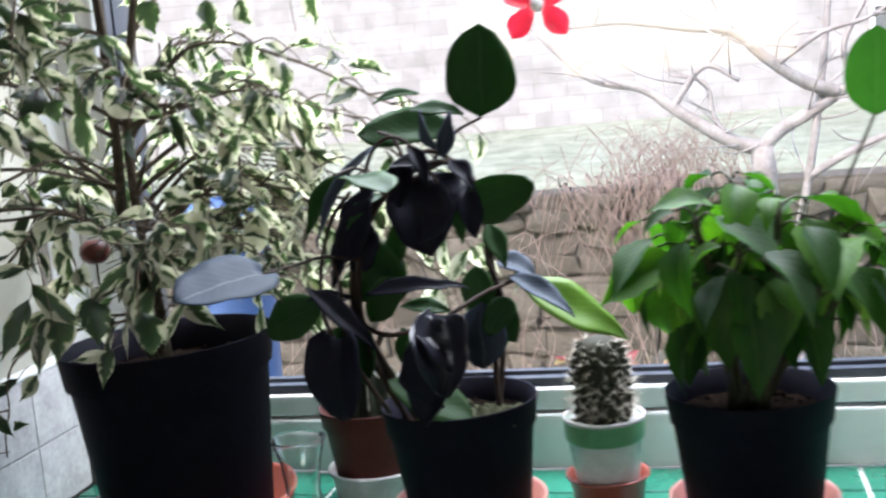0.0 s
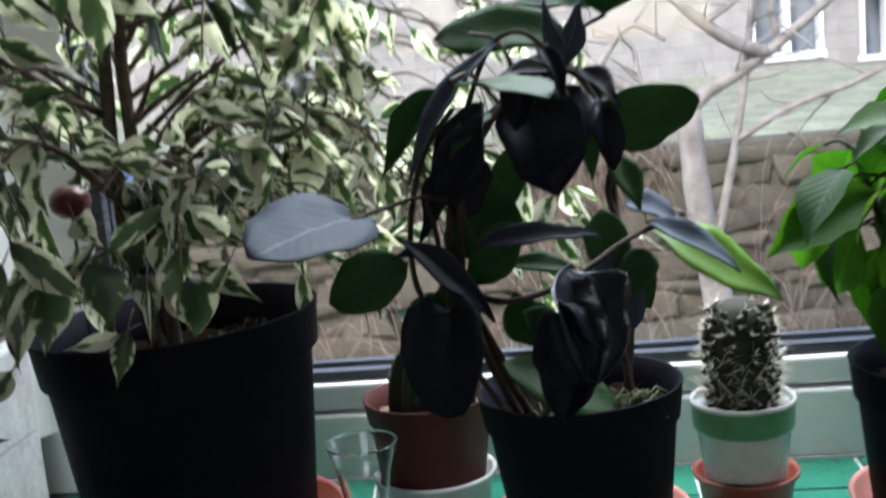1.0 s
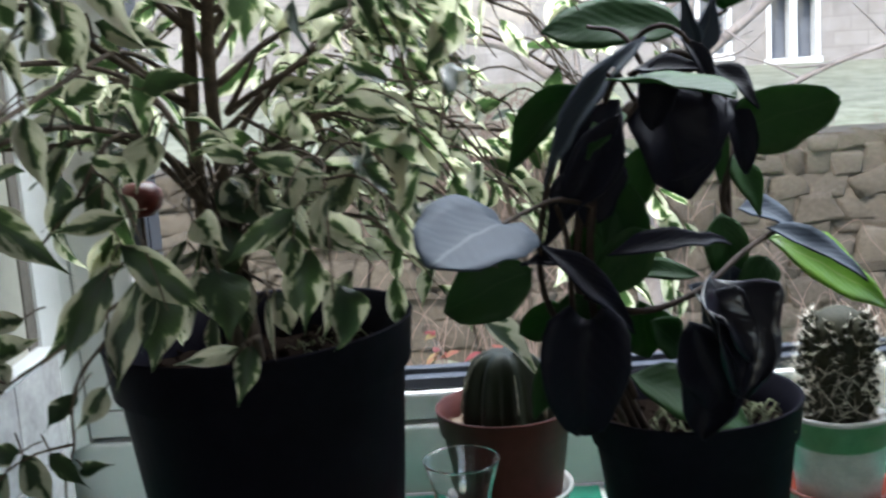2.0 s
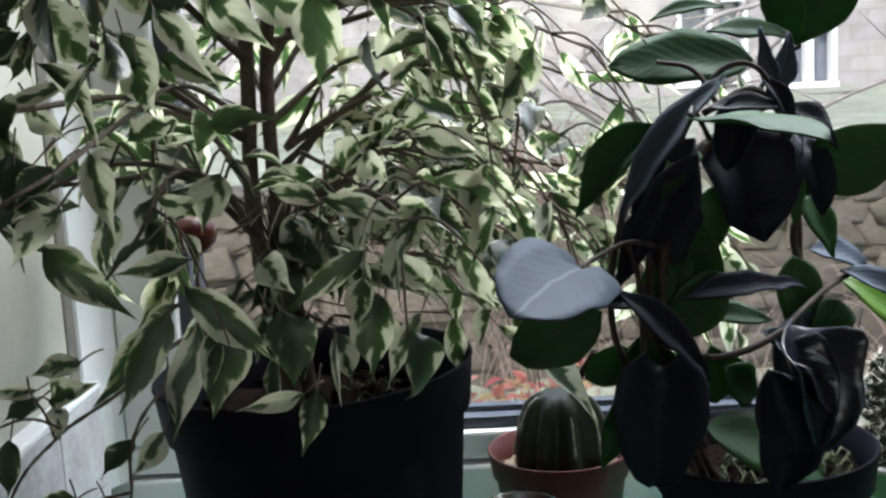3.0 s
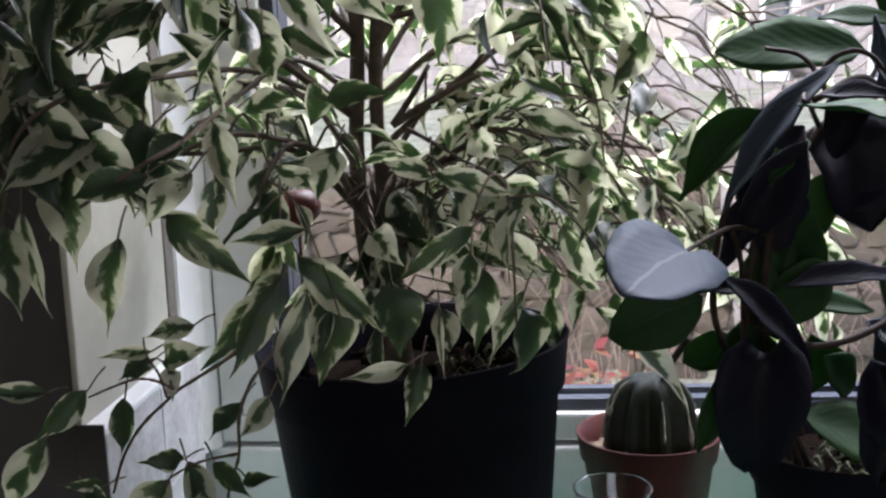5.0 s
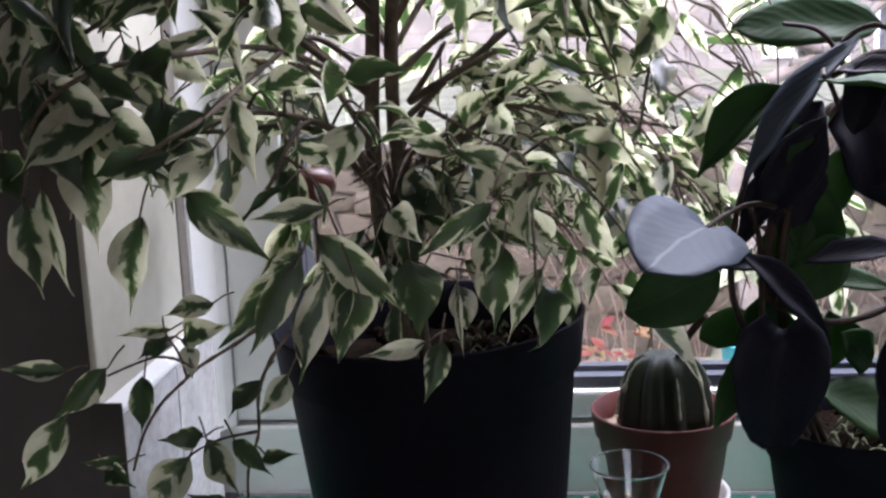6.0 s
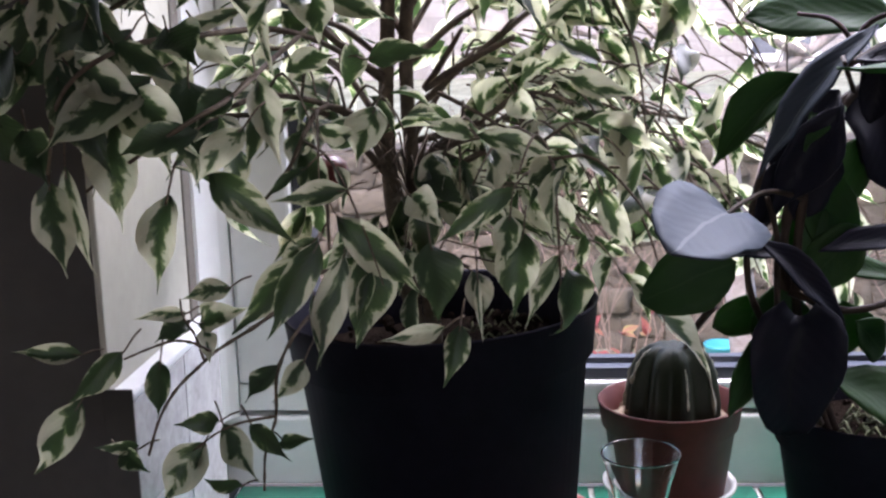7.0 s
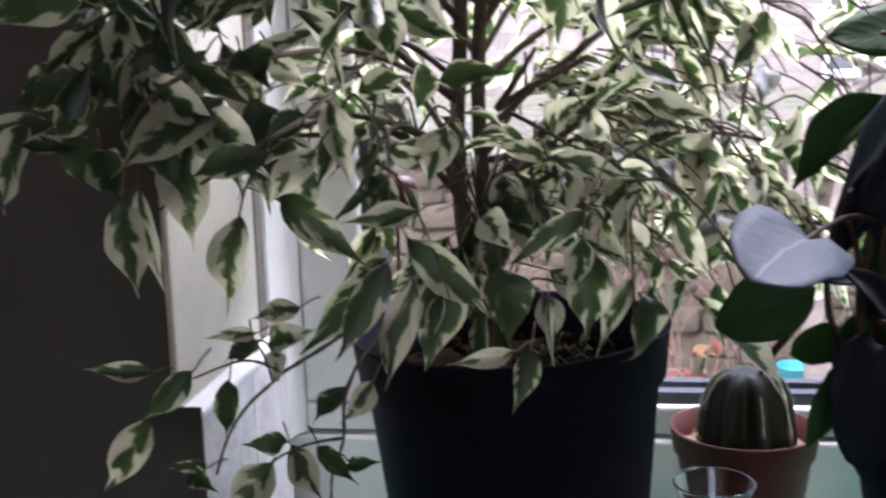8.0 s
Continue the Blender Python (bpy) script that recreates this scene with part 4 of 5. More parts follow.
    fig_leaf((-0.019, -0.342, 0.192), (-0.047, -0.358, 0.148), 0.37, FIG_LEAF)
    fig_leaf((0.054, -0.327, 0.174), (0.034, -0.343, 0.176), 0.46, FIG_LEAF)
    fig_leaf((0.057, -0.332, 0.174), (0.078, -0.348, 0.148), 0.44, FIG_CREAM)
    fig_leaf((0.073, -0.332, 0.174), (0.095, -0.348, 0.159), 0.40, FIG_GREEN)
    fig_leaf((0.09, -0.332, 0.165), (0.107, -0.348, 0.17), 0.35, FIG_GREEN)
    fig_leaf((0.046, -0.332, 0.164), (0.021, -0.348, 0.132), 0.52, FIG_CREAM)
    fig_leaf((0.065, -0.332, 0.137), (0.051, -0.348, 0.145), 0.37, FIG_GREEN)
    fig_leaf((0.004, -0.322, 0.156), (-0.015, -0.338, 0.16), 0.29, FIG_GREEN)
    fig_leaf((-0.008, -0.322, 0.153), (0.011, -0.338, 0.15), 0.52, FIG_GREEN)
    # hanging over the rim and the soil
    fig_leaf((0.115, -0.322, 0.276), (0.087, -0.338, 0.224), 0.31, FIG_LEAF)
    fig_leaf((0.085, -0.312, 0.202), (0.07, -0.328, 0.187), 0.59, FIG_GREEN)
    fig_leaf((0.099, -0.302, 0.202), (0.085, -0.318, 0.18), 0.48, FIG_CREAM)
    fig_leaf((0.127, -0.332, 0.292), (0.174, -0.348, 0.249), 0.29, FIG_LEAF)
    fig_leaf((0.144, -0.317, 0.268), (0.138, -0.333, 0.217), 0.47, FIG_LEAF)
    fig_leaf((0.176, -0.322, 0.275), (0.186, -0.338, 0.235), 0.54, FIG_GREEN)
    fig_leaf((0.222, -0.322, 0.303), (0.182, -0.338, 0.278), 0.26, FIG_GREEN)
    fig_leaf((0.227, -0.312, 0.278), (0.22, -0.328, 0.234), 0.50, FIG_LEAF)
    fig_leaf((0.248, -0.292, 0.26), (0.225, -0.308, 0.225), 0.30, FIG_CREAM)
    fig_leaf((0.183, -0.317, 0.225), (0.149, -0.333, 0.22), 0.26, FIG_CREAM)
    fig_leaf((0.192, -0.33, 0.23), (0.185, -0.346, 0.199), 0.40, FIG_LEAF)
    fig_leaf((0.201, -0.312, 0.253), (0.205, -0.328, 0.22), 0.12, FIG_CREAM)
    fig_leaf((0.108, -0.312, 0.243), (0.116, -0.328, 0.205), 0.23, FIG_LEAF)
    fig_leaf((0.126, -0.307, 0.266), (0.11, -0.323, 0.203), 0.26, FIG_CREAM)
    fig_leaf((0.22, -0.322, 0.289), (0.216, -0.338, 0.264), 0.44, FIG_CREAM)
    fig_leaf((0.165, -0.322, 0.301), (0.183, -0.338, 0.29), 0.70, FIG_CREAM)
    fig_leaf((0.202, -0.337, 0.332), (0.182, -0.353, 0.345), 0.41, FIG_CREAM)
    fig_leaf((0.204, -0.342, 0.334), (0.245, -0.358, 0.327), 0.28, FIG_CREAM)
    fig_leaf((0.146, -0.332, 0.374), (0.183, -0.348, 0.38), 0.34, FIG_GREEN)
    fig_leaf((0.13, -0.392, 0.408), (0.136, -0.408, 0.386), 0.60, FIG_LEAF)
    fig_leaf((0.149, -0.322, 0.348), (0.138, -0.338, 0.323), 0.66, FIG_LEAF)
    fig_leaf((0.253, -0.302, 0.278), (0.235, -0.318, 0.303), 0.43, FIG_CREAM)
    fig_leaf((0.258, -0.292, 0.324), (0.28, -0.308, 0.301), 0.42, FIG_LEAF)
    fig_leaf((0.271, -0.272, 0.296), (0.289, -0.288, 0.258), 0.33, FIG_LEAF)
    fig_leaf((0.159, -0.292, 0.266), (0.157, -0.308, 0.243), 0.57, FIG_CREAM)


front_leaves()


# ---- vine in a black pot ----
def vine_plant():
    base = Vector((0.467, -0.19, 0.006))
    p = thing("trailing_vine", base, "waxy-leaved vine trained in a loop in a black pot", "potted plant")
    part("pot", lathe(bmesh.new(), pot_profile(0.0742, 0.055, 0.133, 0.026, 0.0028, 0.003), base, 56, 0.006, (0, -1.5), 2), BLACK_PLASTIC, p, "black plastic nursery pot")
    part("soil", soil_disc(0.064, 0.112, base, (0, -1.5), 5, 0.003), SOIL, p, "dark soil with dry moss")
    bm = bmesh.new()
    rng = random.Random(4)
    for _ in range(95):
        a, r = rng.uniform(0, 6.28), 0.042 * math.sqrt(rng.random())
        q = base + Vector((0.006 + r * math.cos(a), -0.016 + r * math.sin(a), 0.117))
        d = Vector((rng.uniform(-1, 1), rng.uniform(-1, 1), 0)) * 0.017
        tube(bm, [q, q + d * 0.5 + Vector((0, 0, rng.uniform(0.003, 0.009))), q + d], 0.0011, 0.0008, 5)
    part("moss", bm, MOSS, p, "pale curled dry moss")["kind"] = "stuff"
    return p


VINE = vine_plant()


def vine_stems():
    def st(*c, r=0.0030):
        return branch(VINE, list(c), r, r * 0.75, DARK_STEM, "stem", n=8 * (len(c) - 1), segs=7, knots=0.12)
    st((0.497, -0.18, 0.115), (0.505, -0.165, 0.18), (0.500, -0.155, 0.25), (0.497, -0.16, 0.30), (0.487, -0.175, 0.345), (0.460, -0.195, 0.372), (0.425, -0.215, 0.36))
    st((0.503, -0.185, 0.115), (0.498, -0.170, 0.17), (0.508, -0.160, 0.22), (0.495, -0.158, 0.27), (0.503, -0.165, 0.31), (0.480, -0.185, 0.36), (0.445, -0.205, 0.350))
    st((0.425, -0.215, 0.115), (0.398, -0.235, 0.19), (0.392, -0.240, 0.25), (0.402, -0.235, 0.305), (0.430, -0.220, 0.345), (0.470, -0.20, 0.362), (0.495, -0.175, 0.33))
    st((0.432, -0.205, 0.115), (0.403, -0.225, 0.18), (0.384, -0.235, 0.235), (0.393, -0.235, 0.29), (0.415, -0.225, 0.335), (0.452, -0.205, 0.352))
    st((0.410, -0.240, 0.140), (0.382, -0.250, 0.20), (0.378, -0.248, 0.26), (0.372, -0.246, 0.285), r=0.0022)
    st((0.388, -0.24, 0.225), (0.42, -0.25, 0.215), (0.46, -0.235, 0.222), (0.50, -0.20, 0.240), (0.53, -0.17, 0.247), r=0.0024)
    st((0.455, -0.20, 0.355), (0.478, -0.175, 0.385), (0.501, -0.155, 0.397), r=0.0018)
    st((0.44, -0.205, 0.355), (0.425, -0.19, 0.385), (0.405, -0.17, 0.392), r=0.0018)
    st((0.400, -0.235, 0.28), (0.372, -0.26, 0.290), (0.352, -0.285, 0.288), (0.3346, -0.322, 0.2870), r=0.0017)
    st((0.425, -0.23, 0.345), (0.41, -0.26, 0.365), (0.40, -0.30, 0.364), r=0.0016)
    st((0.405, -0.24, 0.345), (0.417, -0.25, 0.372), (0.428, -0.25, 0.386), (0.443, -0.25, 0.389), (0.457, -0.245, 0.377), (0.470, -0.225, 0.345), r=0.0018)
    st((0.372, -0.250, 0.204), (0.361, -0.252, 0.235), (0.362, -0.25, 0.275), (0.375, -0.248, 0.318), (0.396, -0.246, 0.345), r=0.0022)
    st((0.420, -0.222, 0.15), (0.392, -0.23, 0.22), (0.386, -0.236, 0.27), (0.400, -0.23, 0.32), (0.437, -0.212, 0.348), r=0.0028)


vine_stems()


def vine_leaf(base, tip, normal, width, shape="oval", mat=HOYA_LEAF, fold=0.25, curl=0.5, wave=0.02, label="", lobe=0.0):
    b, t = Vector(base), Vector(tip)
    bm = bmesh.new()
    m = leaf_pose(b, t - b, normal, (t - b).length * (1 + abs(curl) * 0.05))
    if mat is SHADED_PURPLE_LEAF:
        width, wave, fold = width * 0.9, wave + 0.012, fold + 0.08
    blade(bm, shape, width, fold, curl, m, half=3, wave=wave, lobe=lobe)
    for v in bm.verts:
        v.co += noise.noise_vector(v.co * 42) * 0.0032 + noise.noise_vector(v.co * 110) * 0.0010
    ob = part("leaf", bm, mat, VINE, label)
    sol = ob.modifiers.new("thickness", "SOLIDIFY")
    sol.thickness = 0.0011
    return ob


vine_leaf((0.3346, -0.322, 0.2877), (0.295, -0.4066, 0.2844), (0.38, -0.24, 0.9), 0.64, "heart", GREY_SHEEN_LEAF, 0.22, 0.05, 0.0, "heart-shaped leaf, blue-grey sky sheen in its colour", lobe=0.11)
vine_leaf((0.501, -0.153, 0.397), (0.509, -0.165, 0.482), (0.1, -1, 0.1), 0.78, "oval", HOYA_LEAF, 0.25, 0.2)
vine_leaf((0.472, -0.150, 0.388), (0.378, -0.160, 0.402), (0.1, -0.75, 0.65), 0.46, "oval", HOYA_LEAF, 0.2, 0.4)
vine_leaf((0.448, -0.172, 0.425), (0.400, -0.174, 0.428), (0, -0.6, 0.8), 0.34, "lance")
vine_leaf((0.490, -0.18, 0.404), (0.438, -0.18, 0.420), (0.2, -0.7, 0.7), 0.36, "lance")
vine_leaf((0.498, -0.205, 0.322), (0.556, -0.215, 0.335), (0, -1, 0.15), 0.68, "heart", HOYA_LEAF, 0.2, -0.2, lobe=0.08)
vine_leaf((0.391, -0.238, 0.358), (0.336, -0.236, 0.309), (-0.55, -0.75, 0.5), 0.46, "ovate", HOYA_LEAF, 0.45, 0.35)
vine_leaf((0.402, -0.254, 0.252), (0.492, -0.236, 0.271), (0.0, -0.7, 0.7), 0.22, "lance", SHADED_PURPLE_LEAF, 0.4, 0.7)
vine_leaf((0.356, -0.240, 0.244), (0.298, -0.248, 0.222), (0.1, -0.9, 0.4), 0.66, "oval", HOYA_LEAF, 0.2, 0.3)
vine_leaf((0.440, -0.205, 0.352), (0.462, -0.240, 0.290), (0.2, -1, 0.2), 0.90, "oval", SHADED_PURPLE_LEAF, 0.25, 0.5, 0.05, "almost black leaf, shade in its colour")
vine_leaf((0.480, -0.19, 0.350), (0.440, -0.235, 0.300), (-0.2, -1, 0.3), 0.75, "oval", SHADED_PURPLE_LEAF, 0.2, 0.4)
vine_leaf((0.360, -0.283, 0.266), (0.422, -0.292, 0.220), (0.25, -0.75, 0.6), 0.30, "lance", SHADED_PURPLE_LEAF, 0.35, 0.6, label="dark lance-shaped leaf")
vine_leaf((0.383, -0.285, 0.222), (0.377, -0.300, 0.146), (-0.05, -1, 0.15), 0.82, "heart", SHADED_PURPLE_LEAF, 0.45, 0.7, 0.04, "dark purple drooping leaf", lobe=0.12)
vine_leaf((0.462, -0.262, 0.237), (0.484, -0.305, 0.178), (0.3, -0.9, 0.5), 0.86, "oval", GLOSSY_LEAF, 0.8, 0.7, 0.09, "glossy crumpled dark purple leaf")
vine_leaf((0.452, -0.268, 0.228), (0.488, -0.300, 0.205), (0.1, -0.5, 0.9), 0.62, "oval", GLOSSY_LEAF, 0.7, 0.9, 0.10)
vine_leaf((0.448, -0.272, 0.212), (0.462, -0.300, 0.158), (-0.3, -0.9, 0.4), 0.70, "oval", SHADED_PURPLE_LEAF, 0.6, 0.9, 0.09)
vine_leaf((0.470, -0.26, 0.205), (0.452, -0.29, 0.145), (-0.2, -1, 0.3), 0.80, "oval", SHADED_PURPLE_LEAF, 0.6, 0.5, 0.05)
vine_leaf((0.492, -0.185, 0.228), (0.492, -0.205, 0.168), (0.1, -0.95, 0.4), 0.72, "oval", GREY_SHEEN_LEAF, 0.2, 0.5, 0.01, "grey-green leaf")
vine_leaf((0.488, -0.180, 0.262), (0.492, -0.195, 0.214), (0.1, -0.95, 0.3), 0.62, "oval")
vine_leaf((0.505, -0.160, 0.262), (0.543, -0.175, 0.258), (0.1, -0.5, 0.9), 0.70, "oval", GREY_SHEEN_LEAF, 0.4, 0.7)
vine_leaf((0.520, -0.180, 0.250), (0.582, -0.210, 0.231), (0.2, -0.5, 0.9), 0.38, "lance", GREY_SHEEN_LEAF, 0.4, 0.5)
# this leaf's backlight comes from its yellow-green base colour
vine_leaf((0.523, -0.165, 0.242), (0.630, -0.145, 0.186), (0.35, -0.7, 0.6), 0.36, "lance", BACKLIT_LEAF, 0.25, 0.3, 0.02, "bright green backlit leaf")
vine_leaf((0.405, -0.268, 0.360), (0.460, -0.352, 0.357), (0.04, -0.07, 1.0), 0.40, "oval", HOYA_LEAF, 0.25, 0.12)
vine_leaf((0.415, -0.245, 0.172), (0.492, -0.255, 0.146), (0.1, -0.55, 0.85), 0.56, "oval", HOYA_LEAF, 0.2, 0.4)
vine_leaf((0.426, -0.268, 0.383), (0.346, -0.272, 0.314), (-0.35, -0.45, 0.8), 0.26, "lance", GREY_SHEEN_LEAF, 0.4, 0.5)
vine_leaf((0.416, -0.248, 0.338), (0.372, -0.252, 0.274), (-0.2, -1.0, 0.2), 0.50, "lance", SHADED_PURPLE_LEAF, 0.3, 0.3)
vine_leaf((0.408, -0.238, 0.318), (0.393, -0.244, 0.268), (0.2, -1.0, 0.1), 0.60, "oval", SHADED_PURPLE_LEAF, 0.3, 0.3)
vine_leaf((0.410, -0.230, 0.276), (0.382, -0.232, 0.242), (-0.1, -1.0, 0.2), 0.62, "oval", HOYA_LEAF, 0.2, 0.3)
vine_leaf((0.380, -0.222, 0.212), (0.346, -0.222, 0.198), (0.0, -1.0, 0.2), 0.66, "oval", HOYA_LEAF, 0.2, 0.3)
vine_leaf((0.468, -0.205, 0.226), (0.414, -0.200, 0.238), (0.0, -0.7, 0.7), 0.30, "lance", HOYA_LEAF, 0.3, 0.5)
vine_leaf((0.452, -0.245, 0.384), (0.472, -0.262, 0.350), (0.5, -0.9, 0.3), 0.42, "lance", SHADED_PURPLE_LEAF, 0.5, 0.6)
vine_leaf((0.430, -0.225, 0.365), (0.462, -0.250, 0.372), (0.1, -0.6, 0.8), 0.5, "lance", SHADED_PURPLE_LEAF, 0.4, 0.6)
vine_leaf((0.380, -0.235, 0.228), (0.388, -0.245, 0.168), (0.1, -1, 0.2), 0.62, "oval", HOYA_LEAF, 0.3, 0.4)
vine_leaf((0.425, -0.225, 0.216), (0.440, -0.20, 0.160), (0.0, -1, 0.3), 0.60, "lance", HOYA_LEAF, 0.3, 0.5)
vine_leaf((0.400, -0.235, 0.300), (0.428, -0.225, 0.236), (0.2, -1, 0.1), 0.55, "oval", HOYA_LEAF, 0.3, 0.4)
vine_leaf((0.395, -0.235, 0.310), (0.360, -0.245, 0.262), (-0.4, -0.9, 0.2), 0.42, "lance", SHADED_PURPLE_LEAF, 0.4, 0.5)
vine_leaf((0.470, -0.195, 0.365), (0.482, -0.215, 0.400), (0.1, -1, -0.2), 0.40, "lance", GREY_SHEEN_LEAF, 0.5, 0.8)
vine_leaf((0.372, -0.255, 0.205), (0.350, -0.262, 0.150), (-0.2, -1, 0.1), 0.34, "lance", HOYA_LEAF, 0.3, 0.4)
vine_leaf((0.520, -0.18, 0.232), (0.500, -0.205, 0.205), (0.1, -0.8, 0.5), 0.6, "oval", HOYA_LEAF, 0.3, 0.4)

vine_leaf((0.415, -0.238, 0.345), (0.375, -0.246, 0.298), (-0.3, -0.9, 0.3), 0.55, "oval", SHADED_PURPLE_LEAF, 0.4, 0.5, 0.05)
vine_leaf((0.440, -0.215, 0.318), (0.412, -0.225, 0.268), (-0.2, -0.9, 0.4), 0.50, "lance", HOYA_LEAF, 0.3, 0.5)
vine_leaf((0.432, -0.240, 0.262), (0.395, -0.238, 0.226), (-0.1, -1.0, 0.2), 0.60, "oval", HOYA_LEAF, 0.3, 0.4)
vine_leaf((0.490, -0.200, 0.342), (0.502, -0.225, 0.300), (0.3, -0.9, 0.2), 0.55, "oval", SHADED_PURPLE_LEAF, 0.4, 0.6, 0.05)
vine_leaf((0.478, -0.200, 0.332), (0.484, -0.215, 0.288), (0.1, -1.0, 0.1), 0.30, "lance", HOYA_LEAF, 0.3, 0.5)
vine_leaf((0.447, -0.225, 0.372), (0.432, -0.245, 0.330), (-0.1, -1.0, 0.4), 0.60, "oval", SHADED_PURPLE_LEAF, 0.5, 0.6, 0.06)
vine_leaf((0.430, -0.235, 0.205), (0.458, -0.225, 0.180), (0.1, -0.9, 0.4), 0.62, "oval", HOYA_LEAF, 0.3, 0.5)
vine_leaf((0.500, -0.170, 0.228), (0.522, -0.180, 0.190), (0.1, -0.9, 0.4), 0.62, "oval", HOYA_LEAF, 0.3, 0.4)
vine_leaf((0.455, -0.230, 0.225), (0.490, -0.225, 0.205), (0.1, -0.7, 0.7), 0.45, "lance", GREY_SHEEN_LEAF, 0.4, 0.6)

vine_leaf((0.468, -0.212, 0.372), (0.455, -0.238, 0.398), (-0.3, -0.8, 0.3), 0.34, "lance", GREY_SHEEN_LEAF, 0.6, 1.1, 0.03)
vine_leaf((0.480, -0.205, 0.362), (0.506, -0.232, 0.345), (0.4, -0.8, 0.4), 0.50, "ovate", SHADED_PURPLE_LEAF, 0.4, 0.7, 0.03)
vine_leaf((0.418, -0.225, 0.338), (0.392, -0.262, 0.326), (-0.2, -0.7, 0.7), 0.42, "ovate", HOYA_LEAF, 0.4, 0.7, 0.03)
vine_leaf((0.384, -0.238, 0.250), (0.352, -0.262, 0.258), (-0.2, -0.8, 0.5), 0.40, "lance", SHADED_PURPLE_LEAF, 0.4, 0.5, 0.03)
vine_leaf((0.500, -0.168, 0.300), (0.520, -0.186, 0.262), (0.3, -0.9, 0.2), 0.48, "ovate", HOYA_LEAF, 0.3, 0.5, 0.03)


# ---- leafy green plant ----
def green_plant():
    base = Vector((0.727, -0.19, 0.006))
    p = thing("leafy_green_plant", base, "bushy soft green plant with drooping leaves in a black pot", "potted plant")
    part("pot", lathe(bmesh.new(), pot_profile(0.0745, 0.056, 0.136, 0.028, 0.0028, 0.003), base, 56, 0.005, (0, 0.5), 4), BLACK_PLASTIC, p, "black plastic nursery pot")
    part("soil", soil_disc(0.064, 0.114, base, (0, 0), 8, 0.003), SOIL, p, "dark potting soil")
    rng = random.Random(21)
    meshes = leaf_meshes("green_leaf", BRIGHT_LEAF, [("ovate", w, f, c, 0.03, 0.05) for w, f, c in ((0.58, 0.45, 0.8), (0.52, 0.55, 1.1), (0.60, 0.35, 0.7), (0.54, 0.5, 1.3))])
    lit_blades = leaf_meshes("green_leaf", BACKLIT_LEAF, [("ovate", 0.5, 0.3, 0.5, 0.03, 0.05)])

    def stalk(pts, r0, r1, segs):
        part("stalk", tube(bmesh.new(), pts, r0, r1, segs), GREEN_STEM, p)
    heads = [(0.722, -0.195, 0.325), (0.690, -0.235, 0.302), (0.760, -0.22, 0.308), (0.664, -0.18, 0.288), (0.785, -0.165, 0.298), (0.735, -0.14, 0.315), (0.815, -0.20, 0.275), (0.725, -0.25, 0.272), (0.852, -0.17, 0.262)]
    for k, h in enumerate(heads):
        h = Vector(h)
        foot = base + Vector((rng.uniform(-0.02, 0.02), rng.uniform(-0.02, 0.02), 0.11))
        mid = foot.lerp(h, 0.5) + Vector((rng.uniform(-0.01, 0.01), rng.uniform(-0.01, 0.01), 0))
        branch(p, [foot, mid, h], 0.0052 if k < 3 else 0.004, 0.0026, GREEN_STEM, "stem", n=10, segs=8)
        n = 12
        for j in range(n):
            a = j * 2.4 + k
            z = h.z - 0.0088 * j + 0.012
            out = Vector((math.cos(a), math.sin(a), 0))
            q0 = foot.lerp(h, max(0.2, (z - foot.z) / (h.z - foot.z))) if z < h.z else h.copy()
            reach = rng.uniform(0.012, 0.035) * (0.6 + 0.09 * j)
            q = q0 + out * reach + Vector((0, 0, 0.006))
            stalk(curve_points([q0, q0.lerp(q, 0.5) + Vector((0, 0, 0.006)), q], 4), 0.0014, 0.001, 5)
            droop = 0.02 + 0.155 * j + rng.uniform(-0.1, 0.35)
            v = out + Vector((0, 0, -droop))
            ln = rng.uniform(0.055, 0.085) * (0.6 if j < 2 else 1)
            nrm = out * 0.4 + Vector((rng.uniform(-0.3, 0.3), rng.uniform(-0.3, 0.3), 1))
            tip = q + v.normalized() * ln
            if tip.y > -0.03 or tip.z < 0.152 or tip.x < 0.575:
                continue
            # some low leaves get the yellow-green blade as painted backlight
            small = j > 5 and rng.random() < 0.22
            put_leaf("leaf", lit_blades[0] if small else meshes[rng.randrange(4)], leaf_pose(q, v, nrm, ln * (0.6 if small else 1)), p, "yellow-green leaf, backlight in its colour" if small else "")
    # long leaves hanging out to the side, and a tall shoot
    for b, t, nrm, w in (((0.672, -0.20, 0.262), (0.588, -0.205, 0.235), (-0.2, -0.8, 0.6), 0), ((0.665, -0.175, 0.235), (0.640, -0.165, 0.165), (-0.3, -0.9, 0.2), 1),
                         ((0.685, -0.215, 0.245), (0.690, -0.235, 0.165), (0.1, -1, 0.2), 2), ((0.700, -0.22, 0.25), (0.715, -0.26, 0.175), (0.1, -1, 0.2), 0),
                         ((0.640, -0.19, 0.265), (0.612, -0.19, 0.195), (-0.3, -0.9, 0.2), 1), ((0.70, -0.19, 0.31), (0.648, -0.20, 0.318), (-0.2, -0.5, 0.9), 2),
                         ((0.775, -0.20, 0.21), (0.795, -0.245, 0.162), (0.3, -0.8, 0.5), 0), ((0.80, -0.19, 0.285), (0.87, -0.20, 0.27), (0.1, -0.6, 0.8), 1)):
        b, t = Vector(b), Vector(t)
        stalk(curve_points([Vector((0.722, -0.19, b.z - 0.015)), Vector((0.722, -0.19, b.z + 0.002)).lerp(b, 0.6) + Vector((0, 0, 0.008)), b], 5), 0.0015, 0.001, 5)
        put_leaf("leaf", meshes[w], leaf_pose(b, t - b, nrm, (t - b).length), p)
